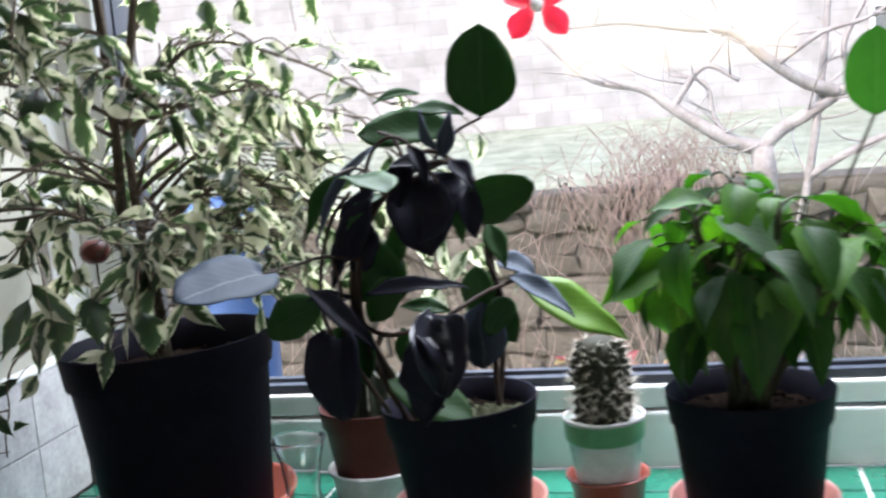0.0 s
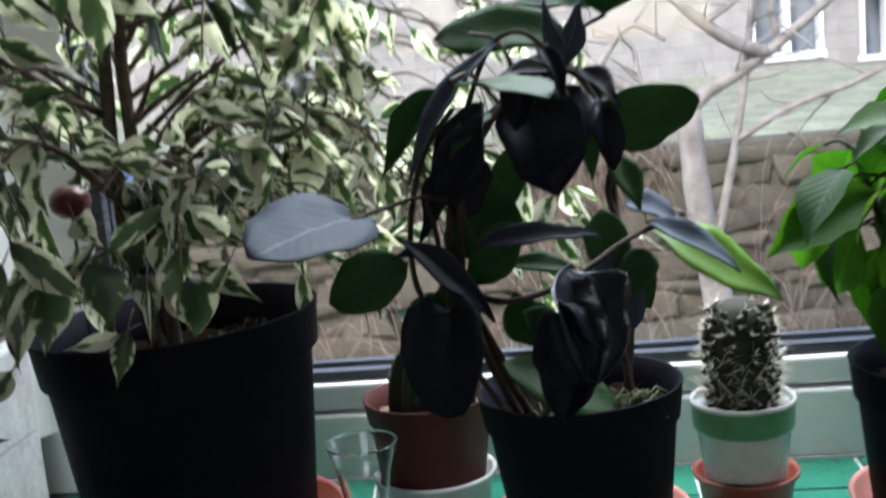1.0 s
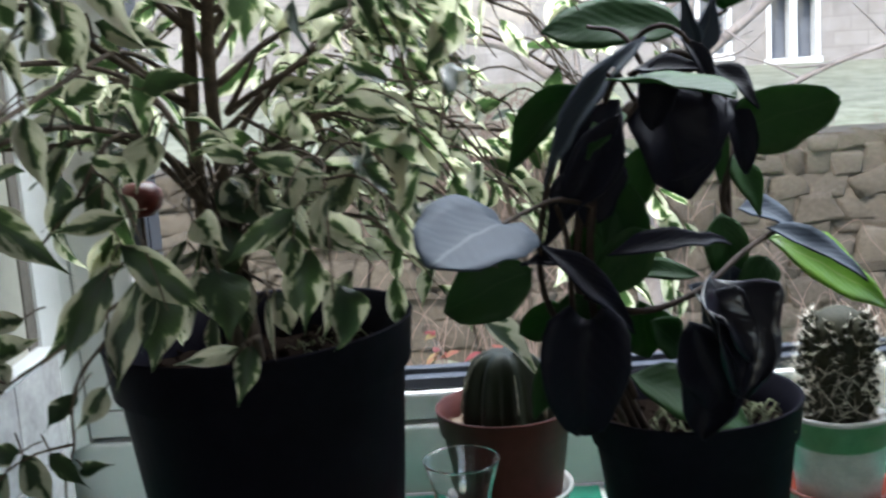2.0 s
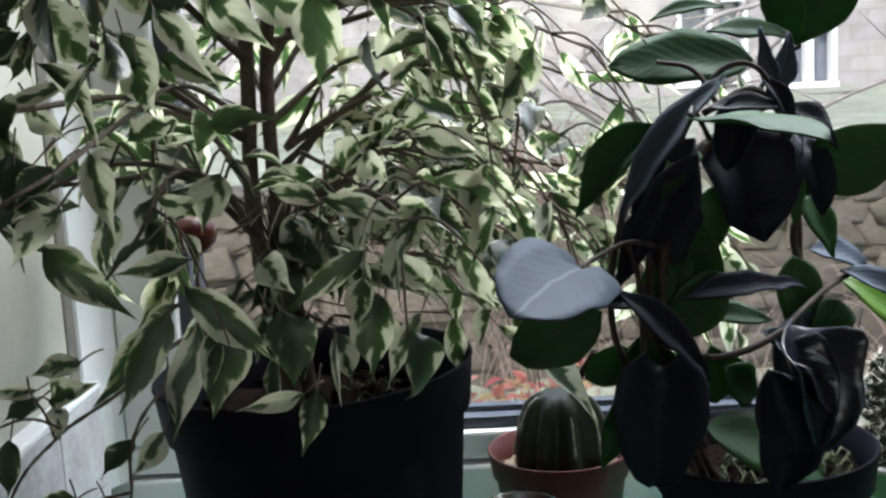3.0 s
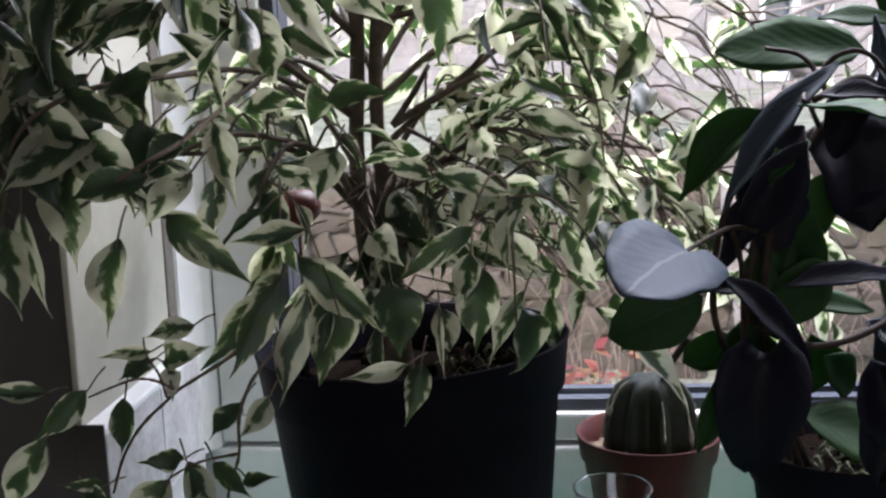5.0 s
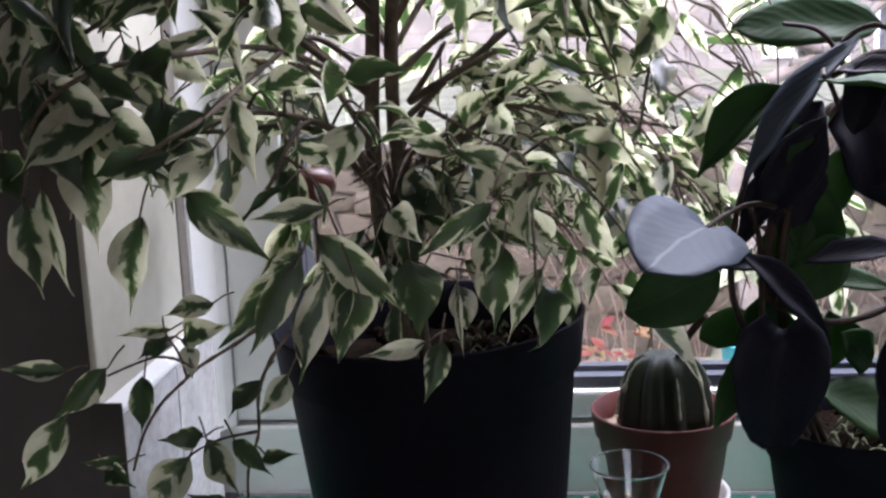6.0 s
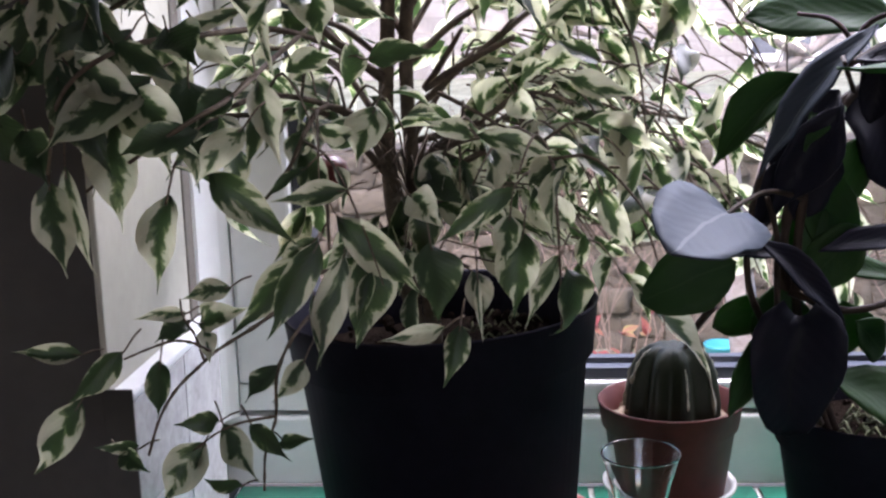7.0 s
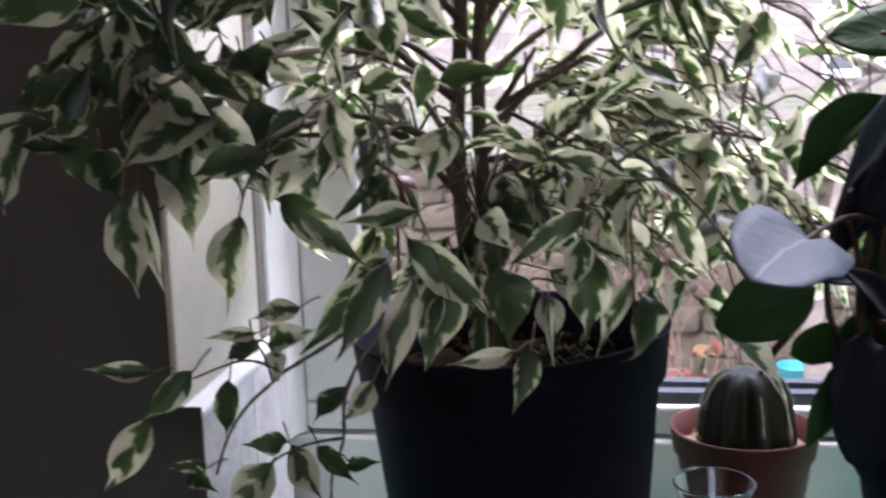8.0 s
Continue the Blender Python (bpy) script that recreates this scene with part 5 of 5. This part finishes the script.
    tall = curve_points([(0.74, -0.18, 0.12), (0.79, -0.17, 0.25), (0.842, -0.19, 0.375)], 8)
    stalk(tall, 0.002, 0.0014, 6)
    bm = bmesh.new()
    blade(bm, "oval", 0.72, 0.2, 0.2, leaf_pose((0.842, -0.19, 0.372), (0.05, -0.1, 1), (0, -1, 0.1), 0.075), half=3)
    part("leaf", bm, HOYA_LEAF, p, "dark round upright leaf")


green_plant()


# ---- cacti ----
def spiny_cactus():
    base = Vector((0.590, -0.112, 0.0055))
    p = thing("spiny_cactus", base, "short spiny column cactus in a green and white pot", "cactus")
    h = 0.091
    part("pot", lathe(bmesh.new(), [(0.0001, 0), (0.027, 0), (0.0285, 0.003), (0.0335, 0.042), (0.0362, 0.066), (0.0366, 0.0662), (0.0366, 0.0668), (0.030, 0.0672)], base, 48), WHITE_GLAZE, p, "white glazed pot body")
    part("pot_band", lathe(bmesh.new(), [(0.0345, 0.0660), (0.0378, 0.0663), (0.0392, 0.069), (0.0400, 0.086), (0.0398, 0.0872), (0.0372, 0.0868), (0.0345, 0.0855)], base, 48), GREEN_BAND, p, "green glazed rim band")
    part("pot_rim", lathe(bmesh.new(), [(0.0345, 0.0858), (0.0402, 0.0872), (0.0408, 0.0888), (0.0402, h), (0.0386, h), (0.0372, 0.0880), (0.0365, 0.080), (0.0001, 0.0795)], base, 48), WHITE_GLAZE, p)
    part("soil", soil_disc(0.0365, 0.0835, base, (0, 0), 12, 0.0022), GRIT, p, "dry sandy soil")
    prof = [(0.0001, 0.0), (0.0225, 0.0), (0.0250, 0.012), (0.0258, 0.03), (0.0256, 0.05), (0.0248, 0.066), (0.0222, 0.076), (0.0165, 0.084), (0.0085, 0.0885), (0.0001, 0.0900)]
    at = base + Vector((0, 0, 0.080))
    body = part("body", lathe(bmesh.new(), prof, at, 32), CACTUS, p, "dark green cactus body")
    bump, spines = bmesh.new(), bmesh.new()
    bmesh.ops.create_icosphere(bump, subdivisions=2, radius=1.0)
    bump_mesh = bpy.data.meshes.new("tubercle")
    bump.to_mesh(bump_mesh)
    bump.free()
    bump_mesh.materials.append(CACTUS)
    bump_mesh.shade_smooth()
    rng = random.Random(2)

    def radius(z):
        for (r0, z0), (r1, z1) in zip(prof, prof[1:]):
            if z0 <= z <= z1 and z1 > z0:
                return r0 + (r1 - r0) * (z - z0) / (z1 - z0)
        return 0.004
    for k in range(150):
        z = 0.004 + 0.079 * k / 150
        a = k * 2.39996 + rng.uniform(-0.16, 0.16)
        r = radius(z)
        out = Vector((math.cos(a), math.sin(a), 0.25 if z < 0.06 else 1.1)).normalized()
        q = at + Vector((r * math.cos(a), r * math.sin(a), z))
        knob = new("tubercle", bump_mesh)
        knob.parent = body
        knob.matrix_parent_inverse = world_of(body).inverted()
        knob.matrix_basis = Matrix.LocRotScale(q, out.to_track_quat("Z", "Y"), (0.0034 * rng.uniform(0.7, 1.15), 0.0034 * rng.uniform(0.7, 1.15), rng.uniform(0.0036, 0.0062)))
        tip = q + out * 0.0038
        for j in range(9 if z < 0.04 else 6 if z < 0.066 else 3):
            d = (out * rng.uniform(0.5, 1.1) + Vector((rng.uniform(-1, 1), rng.uniform(-1, 1), rng.uniform(-0.8, 0.8)))).normalized()
            ln = rng.uniform(0.006, 0.013) * (1.4 if z < 0.045 else 0.85)
            x = d.orthogonal().normalized() * 0.00034
            y = d.cross(x)
            vs = [spines.verts.new(tip + x), spines.verts.new(tip - x * 0.5 + y), spines.verts.new(tip - x * 0.5 - y), spines.verts.new(tip + d * ln)]
            for f in ((0, 1, 3), (1, 2, 3), (2, 0, 3)):
                spines.faces.new([vs[i] for i in f])
    sp = part("spine_coat", spines, SPINE, body, "pale cactus spines")
    sp["kind"] = "stuff"


spiny_cactus()


def ribbed_cactus():
    base = Vector((0.338, -0.072, 0.0055))
    p = thing("ribbed_cactus", base, "round ribbed cactus in a brown plastic pot", "cactus")
    part("pot", lathe(bmesh.new(), pot_profile(0.0560, 0.040, 0.096, 0.020, 0.0028, 0.0028), base, 56), BROWN_PLASTIC, p, "terracotta-brown plastic pot")
    part("soil", soil_disc(0.048, 0.080, base, (0, 0), 15, 0.003), GRIT, p, "dry gritty soil")
    at = base + Vector((0.002, 0, 0.072))
    bm, wool = bmesh.new(), bmesh.new()
    ribs, segs, rows = 9, 90, 18
    rings = []
    for k in range(rows + 1):
        t = k / rows
        ang = t * math.pi * 0.5
        rr = 0.0335 * (math.cos(ang) ** 0.55) if k < rows else 0.0006
        z = 0.068 * math.sin(ang) ** 0.9 - (0.004 * (t > 0.97))
        rings.append([bm.verts.new(at + Vector(((rr * (1 + 0.13 * math.cos(ribs * 2 * math.pi * i / segs))) * math.cos(2 * math.pi * i / segs), (rr * (1 + 0.13 * math.cos(ribs * 2 * math.pi * i / segs))) * math.sin(2 * math.pi * i / segs), z))) for i in range(segs)])
    for a, b in zip(rings, rings[1:]):
        for i in range(segs):
            j = (i + 1) % segs
            bm.faces.new((a[i], a[j], b[j], b[i]))
    bm.faces.new(rings[-1])
    body = part("body", bm, CACTUS_RIB, p, "dark green ribbed body")
    rng = random.Random(6)
    for r in range(ribs):
        a = 2 * math.pi * (r + rng.uniform(-0.06, 0.06)) / ribs
        t0, t1 = rng.uniform(0.03, 0.45), rng.uniform(0.55, 0.95)
        if r in (2, 6):
            continue
        pts = []
        for k in range(10):
            ang = (t0 + k / 9 * (t1 - t0)) * math.pi * 0.5
            rr = 0.0335 * math.cos(ang) ** 0.55 * 1.13 - 0.0002
            pts.append(at + Vector((rr * math.cos(a), rr * math.sin(a), 0.068 * math.sin(ang) ** 0.9)))
        part("rib_wool", tube(bmesh.new(), pts, rng.uniform(0.0005, 0.0019), 0.0005, 6, 0.9), PALE_RIB, body)
    # crown: dark rod standing in for a vine leaf behind, and a fallen leaf
    part("vine_leaf_rod", tube(bmesh.new(), curve_points([at + Vector((0.006, -0.006, 0.060)), at + Vector((0.014, -0.014, 0.082)), at + Vector((0.026, -0.026, 0.104))], 7), 0.0016, 0.0034, 8, 0.1), DARK_STEM, p, "dark rod standing in for a vine leaf behind")
    bm = bmesh.new()
    base_l, tip_l = at + Vector((-0.020, -0.030, 0.104)), at + Vector((0.037, -0.030, 0.058))
    blade(bm, "fig", 0.42, 0.5, 0.5, leaf_pose(base_l, tip_l - base_l, (0.5, -0.6, 0.7), 0.074), half=3, wave=0.05)
    tagged(part("fallen_leaf", bm, FIG_LEAF), "fallen variegated fig leaf on the ribbed cactus", "leaf")


ribbed_cactus()


# ---- glass, bow, bead ----
def drinking_glass():
    at = (0.3025, -0.2, 0.0006)
    prof = [(0.0001, 0.0), (0.019, 0.0), (0.0205, 0.002), (0.0212, 0.012), (0.0190, 0.032), (0.0165, 0.052), (0.0172, 0.066), (0.0205, 0.084), (0.0262, 0.1035), (0.0268, 0.1045), (0.0266, 0.1056), (0.0256, 0.1056), (0.0252, 0.1040),
            (0.0195, 0.084), (0.0160, 0.066), (0.0152, 0.052), (0.0178, 0.032), (0.0198, 0.012), (0.0180, 0.007), (0.0001, 0.006)]
    glass = part("drinking_glass", lathe(bmesh.new(), prof, at, 64), GLASS)
    glass.visible_shadow = False
    tagged(glass, "small clear waisted tea glass on the sill", "glass")


drinking_glass()


def red_bow():
    at = Vector((0.538, 0.020, 0.506))
    p = thing("red_bow", at, "red ribbon bow with a glittery knot on the window", "bow")
    for s in (-1, 1):
        bm = bmesh.new()
        blade(bm, "oval", 0.62, 0.5, 0.6, leaf_pose(at, (s * 0.95, -0.05, 0.5), (0, -1, 0.2), 0.048), wave=0.05)
        part("loop", bm, RED_FABRIC, p)
        bm = bmesh.new()
        blade(bm, "ovate", 0.62, 0.4, 0.4, leaf_pose(at + Vector((s * 0.030, -0.002, -0.034)), (-s * 0.62, 0.0, 0.85), (0, -1, 0.1), 0.046), wave=0.05)
        part("tail", bm, RED_FABRIC, p)
    bm = bmesh.new()
    bmesh.ops.create_icosphere(bm, subdivisions=2, radius=0.008, matrix=Matrix.LocRotScale(at + Vector((0, -0.004, 0)), None, (1, 0.6, 1.1)))
    part("knot", bm, GLITTER, p, "white glitter knot")


red_bow()


def plant_stick():
    at = Vector((0.092, -0.164, 0.170))
    p = thing("plant_stick", at, "red wooden ball on a thin stick in the soil", "ornament")
    part("stick", tube(bmesh.new(), [at, at + Vector((0.0, 0, 0.06)), at + Vector((0, 0, 0.118))], 0.0013, 0.0013, 6), BARK, p)
    bm = bmesh.new()
    lathe(bm, [(0.0001, -0.0125), (0.008, -0.0118), (0.0142, -0.006), (0.0158, 0.0), (0.0146, 0.006), (0.009, 0.0112), (0.003, 0.0118), (0.0001, 0.0100)], at + Vector((0, 0, 0.125)), 28)
    part("ball", bm, RED_PAINT, p, "red painted ball")


plant_stick()


# ---- outdoors ----
def outdoors():
    bm = bmesh.new()
    prof = [(0.26, -1.25), (4.62, -1.25), (4.9, -0.22), (6.5, -0.12), (8.9, 0.00), (14, 0.2), (40, 0.6), (400, 0.6), (3000, 0.6)]
    xs = [-3000, -300, -40] + [-12 + 1.0 * k for k in range(27)] + [40, 300, 3000]
    rows = []
    for y, z in prof:
        rows.append([bm.verts.new((x, y, z + (0.04 * noise.noise((x * 0.8, y, 0)) if 4.8 < y < 10 else 0))) for x in xs])
    for a, b in zip(rows, rows[1:]):
        for i in range(len(xs) - 1):
            bm.faces.new((a[i], a[i + 1], b[i + 1], b[i]))
    lo = [bm.verts.new((x, -3000, -1.25)) for x in xs]
    for i in range(len(xs) - 1):
        bm.faces.new((lo[i], lo[i + 1], rows[0][i + 1], rows[0][i]))
    tagged(part("ground", bm, GRASS_GROUND), "pale winter grass bank and yard", "ground", kind="structure")


outdoors()


def garden_tree():
    p = thing("bare_tree", (1.0, 3.0, -1.25), "bare pale-barked garden tree with spreading limbs", "tree")
    rng = random.Random(9)
    part("trunk", tube(bmesh.new(), curve_points([(1.06, 3.0, -1.3), (0.98, 3.0, -0.6), (0.925, 3.0, -0.2), (0.905, 3.0, 0.12)], 14), 0.060, 0.040, 14, 0.05), TREE_BARK, p)
    limbs = [
        ([(0.905, 3.0, 0.11), (0.78, 3.0, 0.16), (0.62, 3.0, 0.27), (0.50, 3.02, 0.36), (0.30, 3.05, 0.42), (0.1, 3.1, 0.62)], 0.036, 0.012),
        ([(0.905, 3.0, 0.11), (0.97, 3.0, 0.17), (1.10, 3.0, 0.24), (1.22, 3.0, 0.32), (1.40, 3.0, 0.46), (1.60, 3.0, 0.62), (1.8, 3.0, 0.75)], 0.034, 0.012),
        ([(1.17, 3.0, 0.29), (1.05, 2.95, 0.34), (0.93, 2.9, 0.43), (0.82, 2.9, 0.53), (0.66, 2.9, 0.56), (0.45, 2.9, 0.60), (0.25, 2.9, 0.60)], 0.030, 0.010),
        ([(0.955, 3.0, -0.45), (1.05, 3.0, -0.05), (1.11, 3.0, 0.28), (1.15, 3.0, 0.60), (1.18, 3.0, 0.95)], 0.020, 0.012),
        ([(1.06, 3.0, 0.0), (1.25, 3.0, 0.10), (1.45, 3.0, 0.16), (1.62, 3.0, 0.23), (1.95, 3.0, 0.33)], 0.018, 0.009),
        ([(0.82, 2.9, 0.53), (0.74, 2.9, 0.70), (0.62, 2.9, 0.86), (0.5, 2.9, 0.96)], 0.018, 0.007),
        ([(0.80, 3.0, 0.15), (0.745, 3.0, 0.24), (0.72, 3.0, 0.36), (0.60, 3.0, 0.40)], 0.016, 0.006),
        ([(1.22, 3.0, 0.32), (1.20, 3.0, 0.46), (1.30, 3.0, 0.66), (1.34, 3.0, 0.9)], 0.014, 0.007),
        ([(0.97, 2.9, 0.41), (1.12, 2.9, 0.50), (1.30, 2.9, 0.55), (1.5, 2.9, 0.72)], 0.013, 0.006),
        ([(0.60, 3.0, 0.28), (0.72, 3.0, 0.42), (0.84, 3.0, 0.36)], 0.016, 0.010),
    ]
    for c, r0, r1 in limbs:
        pts = curve_points(c, 8 * (len(c) - 1))
        part("limb", tube(bmesh.new(), pts, r0 * 0.82, r1 * 0.80, 9, 0.08), TREE_BARK, p)
        for k in range(4, len(pts), 5):
            d = Vector((rng.uniform(-1, 1), rng.uniform(-0.5, 0.5), rng.uniform(-0.1, 0.7))).normalized() * rng.uniform(0.12, 0.34)
            part("twig", tube(bmesh.new(), curve_points([pts[k], pts[k] + d * 0.5 + Vector((rng.uniform(-0.025, 0.025), 0, rng.uniform(-0.03, 0.02))), pts[k] + d], 6), 0.0045, 0.0016, 5, 0.1), TREE_BARK, p)


garden_tree()


def neighbour_house():
    p = thing("neighbour_house", (2.5, 9.0, -0.1), "pale rendered neighbouring house with white framed windows", "house")
    opens = [(2.12, 0.10, 0.60, 0.72), (3.02, 0.02, 0.46, 0.60), (4.3, 0.10, 0.6, 0.72)]
    # wall built of bands between the openings
    xs = sorted({-9.0, 9.0, *[o[0] for o in opens], *[o[0] + o[2] for o in opens]})
    zs = sorted({-0.6, 3.0, *[o[1] for o in opens], *[o[1] + o[3] for o in opens]})
    bm = bmesh.new()
    for x0, x1 in zip(xs, xs[1:]):
        for z0, z1 in zip(zs, zs[1:]):
            cx, cz = (x0 + x1) / 2, (z0 + z1) / 2
            if not any(o[0] < cx < o[0] + o[2] and o[1] < cz < o[1] + o[3] for o in opens):
                box(bm, (x0, 9.0, z0), (x1, 9.25, z1))
    bmesh.ops.remove_doubles(bm, verts=bm.verts, dist=0.0005)
    part("wall", bm, RENDER_WALL, p, smooth=False)
    bm = bmesh.new()
    q = [bm.verts.new(v) for v in ((-9.2, 8.7, 2.95), (9.2, 8.7, 2.95), (9.2, 12.5, 5.2), (-9.2, 12.5, 5.2), (-9.2, 8.7, 3.05), (9.2, 8.7, 3.05), (9.2, 12.5, 5.3), (-9.2, 12.5, 5.3))]
    for f in ((0, 1, 2, 3), (7, 6, 5, 4), (0, 4, 5, 1), (1, 5, 6, 2), (2, 6, 7, 3), (3, 7, 4, 0)):
        bm.faces.new([q[i] for i in f])
    part("roof", bm, ROOF, p, smooth=False)
    for x, z, w, h in opens:
        win = boxed("window", (x + 0.002, 9.16, z + 0.002), (x + w - 0.002, 9.17, z + h - 0.002), SKY_PANE, p)
        t = 0.038
        for lo, hi in (((x - 0.02, z - 0.03), (x + w + 0.02, z + t)), ((x, z + h - t), (x + w, z + h)), ((x, z + t), (x + t, z + h - t)), ((x + w - t, z + t), (x + w, z + h - t)), ((x + w / 2 - 0.03, z + t), (x + w / 2 + 0.03, z + h - t))):
            boxed("frame", (lo[0], 8.97, lo[1]), (hi[0], 9.13, hi[1]), PVC, win)


neighbour_house()


def bucket(name, at, r, h, mat, label):
    prof = [(0.0001, 0), (r * 0.78, 0), (r * 0.8, h * 0.03), (r * 0.98, h * 0.93), (r * 1.06, h * 0.94), (r * 1.06, h), (r * 0.95, h), (r * 0.76, h * 0.06), (0.0001, h * 0.05)]
    tagged(part(name, lathe(bmesh.new(), prof, at, 28), mat), label, "bucket")


bucket("garden_bucket", (1.10, 4.1, -1.25), 0.075, 0.22, TEAL, "turquoise plastic bucket by the stone wall")
bucket("water_butt", (-0.86, 2.3, -1.25), 0.14, 1.38, BLUE, "blue plastic water barrel in the yard")


def undergrowth():
    """Dry stems at the foot of the wall, and a reddish shrub."""
    rng = random.Random(33)
    bm = bmesh.new()
    for _ in range(190):
        x, y = rng.uniform(-1.6, 3.2), rng.uniform(3.7, 4.45)
        q = Vector((x, y, -1.27))
        h = rng.uniform(0.25, 1.0) * (1.45 if 0.2 < x < 1.3 else 0.8)
        lean = Vector((rng.uniform(-0.6, 0.6), rng.uniform(-0.2, 0.2), 0)) * h
        kink = [Vector((rng.uniform(-1, 1), rng.uniform(-1, 1), 0)) * 0.06 for _ in range(3)]
        c = [q, q + Vector((0, 0, h * 0.4)) + lean * 0.2 + kink[0], q + Vector((0, 0, h * 0.75)) + lean * 0.6 + kink[1], q + Vector((0, 0, h * 0.9)) + lean + kink[2], q + Vector((0, 0, h * 0.78)) + lean * 1.4]
        tube(bm, curve_points(c, 12), 0.0030, 0.0012, 4)
    tagged(part("dry_stems", bm, TWIG), "tangle of dry winter stems before the wall", "dry grass", kind="stuff")
    brush = bmesh.new()
    for _ in range(340):
        # a thicket rooted on the bank and thin tufts along the top of the wall
        thick = rng.random() < 0.62
        q = Vector((rng.gauss(0.54, 0.20) if thick else rng.uniform(-1.5, 2.6), rng.uniform(4.80, 5.35), -0.26))
        h = rng.uniform(0.14, 0.40) if thick else rng.uniform(0.03, 0.12)
        e = [Vector((rng.uniform(-1, 1), rng.uniform(-0.7, 0.4), rng.uniform(-0.5, 0.4))) * h * 0.5 for _ in range(3)]
        tube(brush, curve_points([q, q + Vector((0, 0, h * 0.5)) + e[0] * 0.4, q + Vector((0, 0, h)) + e[1], q + Vector((0, 0, h * 0.8)) + e[1] + e[2]], 8), 0.0028, 0.0010, 4)
    # stems trailing over the wall's face
    for _ in range(150):
        q = Vector((rng.gauss(0.42, 0.26), rng.uniform(4.56, 4.62), rng.uniform(-0.20, -0.12)))
        h = rng.uniform(0.2, 0.55)
        e = Vector((rng.uniform(-0.25, 0.25), rng.uniform(-0.05, 0.0), 0))
        tube(brush, curve_points([q + Vector((0, 0.16, 0.02)), q + Vector((0, 0.0, 0.03)), q + e * 0.6 - Vector((0, 0, h * 0.5)), q + e - Vector((0, 0, h))], 9), 0.0032, 0.0012, 4)
    tagged(part("dry_brush", brush, TWIG), "brown dry brushwood along the wall's top", "brushwood", kind="stuff")
    p = thing("reddish_shrub", (0.45, 2.6, -1.25), "low shrub with reddish and green leaves", "shrub")
    stems, leaves = bmesh.new(), bmesh.new()
    for _ in range(26):
        q = Vector((0.45 + rng.uniform(-0.08, 0.08), 2.6 + rng.uniform(-0.08, 0.08), -1.26))
        e = q + Vector((rng.uniform(-0.28, 0.28), rng.uniform(-0.2, 0.2), rng.uniform(0.45, 0.75)))
        pts = curve_points([q, q.lerp(e, 0.5) + Vector((0, 0, 0.05)), e], 8)
        tube(stems, pts, 0.006, 0.002, 5)
        for k in range(3, 9):
            for s in range(3):
                d = Vector((rng.uniform(-1, 1), rng.uniform(-1, 1), rng.uniform(-0.3, 0.6)))
                blade(leaves, "ovate", 0.5, 0.3, 0.5, leaf_pose(pts[k], d, (rng.uniform(-1, 1), -0.5, 1), rng.uniform(0.04, 0.07)), half=1)
    part("stems", stems, TWIG, p)
    part("leaves", leaves, PINK_LEAVES, p)["kind"] = "stuff"


undergrowth()


def stone_wall():
    p = thing("stone_wall", (1.0, 4.75, -1.25), "rough brown fieldstone retaining wall", "wall", kind="structure")
    boxed("mortar_core", (-6.0, 4.632, -1.3), (8.0, 4.95, -0.17), MORTAR, p)
    rng = random.Random(17)
    meshes = []
    for k in range(8):
        bm = bmesh.new()
        box(bm, (-0.5, -0.5, -0.5), (0.5, 0.5, 0.5), 0.10, 2)
        for v in bm.verts:
            v.co += Vector((noise.noise(v.co * 1.7 + Vector((k * 9, 0, 0))), noise.noise(v.co * 1.7 + Vector((0, k * 7, 3))), noise.noise(v.co * 1.7 + Vector((5, 0, k * 5))))) * 0.30
        me = bpy.data.meshes.new("stone")
        bm.normal_update()
        bm.to_mesh(me)
        bm.free()
        me.materials.append(STONE)
        me.shade_smooth()
        meshes.append(me)
    z = -1.27
    count = 0
    while z < -0.2:
        h = rng.uniform(0.05, 0.19)
        x = -2.2 + rng.uniform(-0.2, 0)
        while x < 4.2:
            w = rng.uniform(0.09, 0.36)
            ob = new("stone", meshes[rng.randrange(8)])
            ob.parent = p
            ob.matrix_basis = p.matrix_basis.inverted() @ Matrix.LocRotScale((x + w / 2, 4.715 + rng.uniform(-0.03, 0.02), z + h / 2), Euler((rng.uniform(-0.1, 0.1), rng.uniform(-0.22, 0.22), rng.uniform(-0.1, 0.1))), (w * 1.03, 0.2, h * rng.uniform(0.95, 1.25)))
            x += w
            count += 1
        z += h
    print("stones", count)


stone_wall()
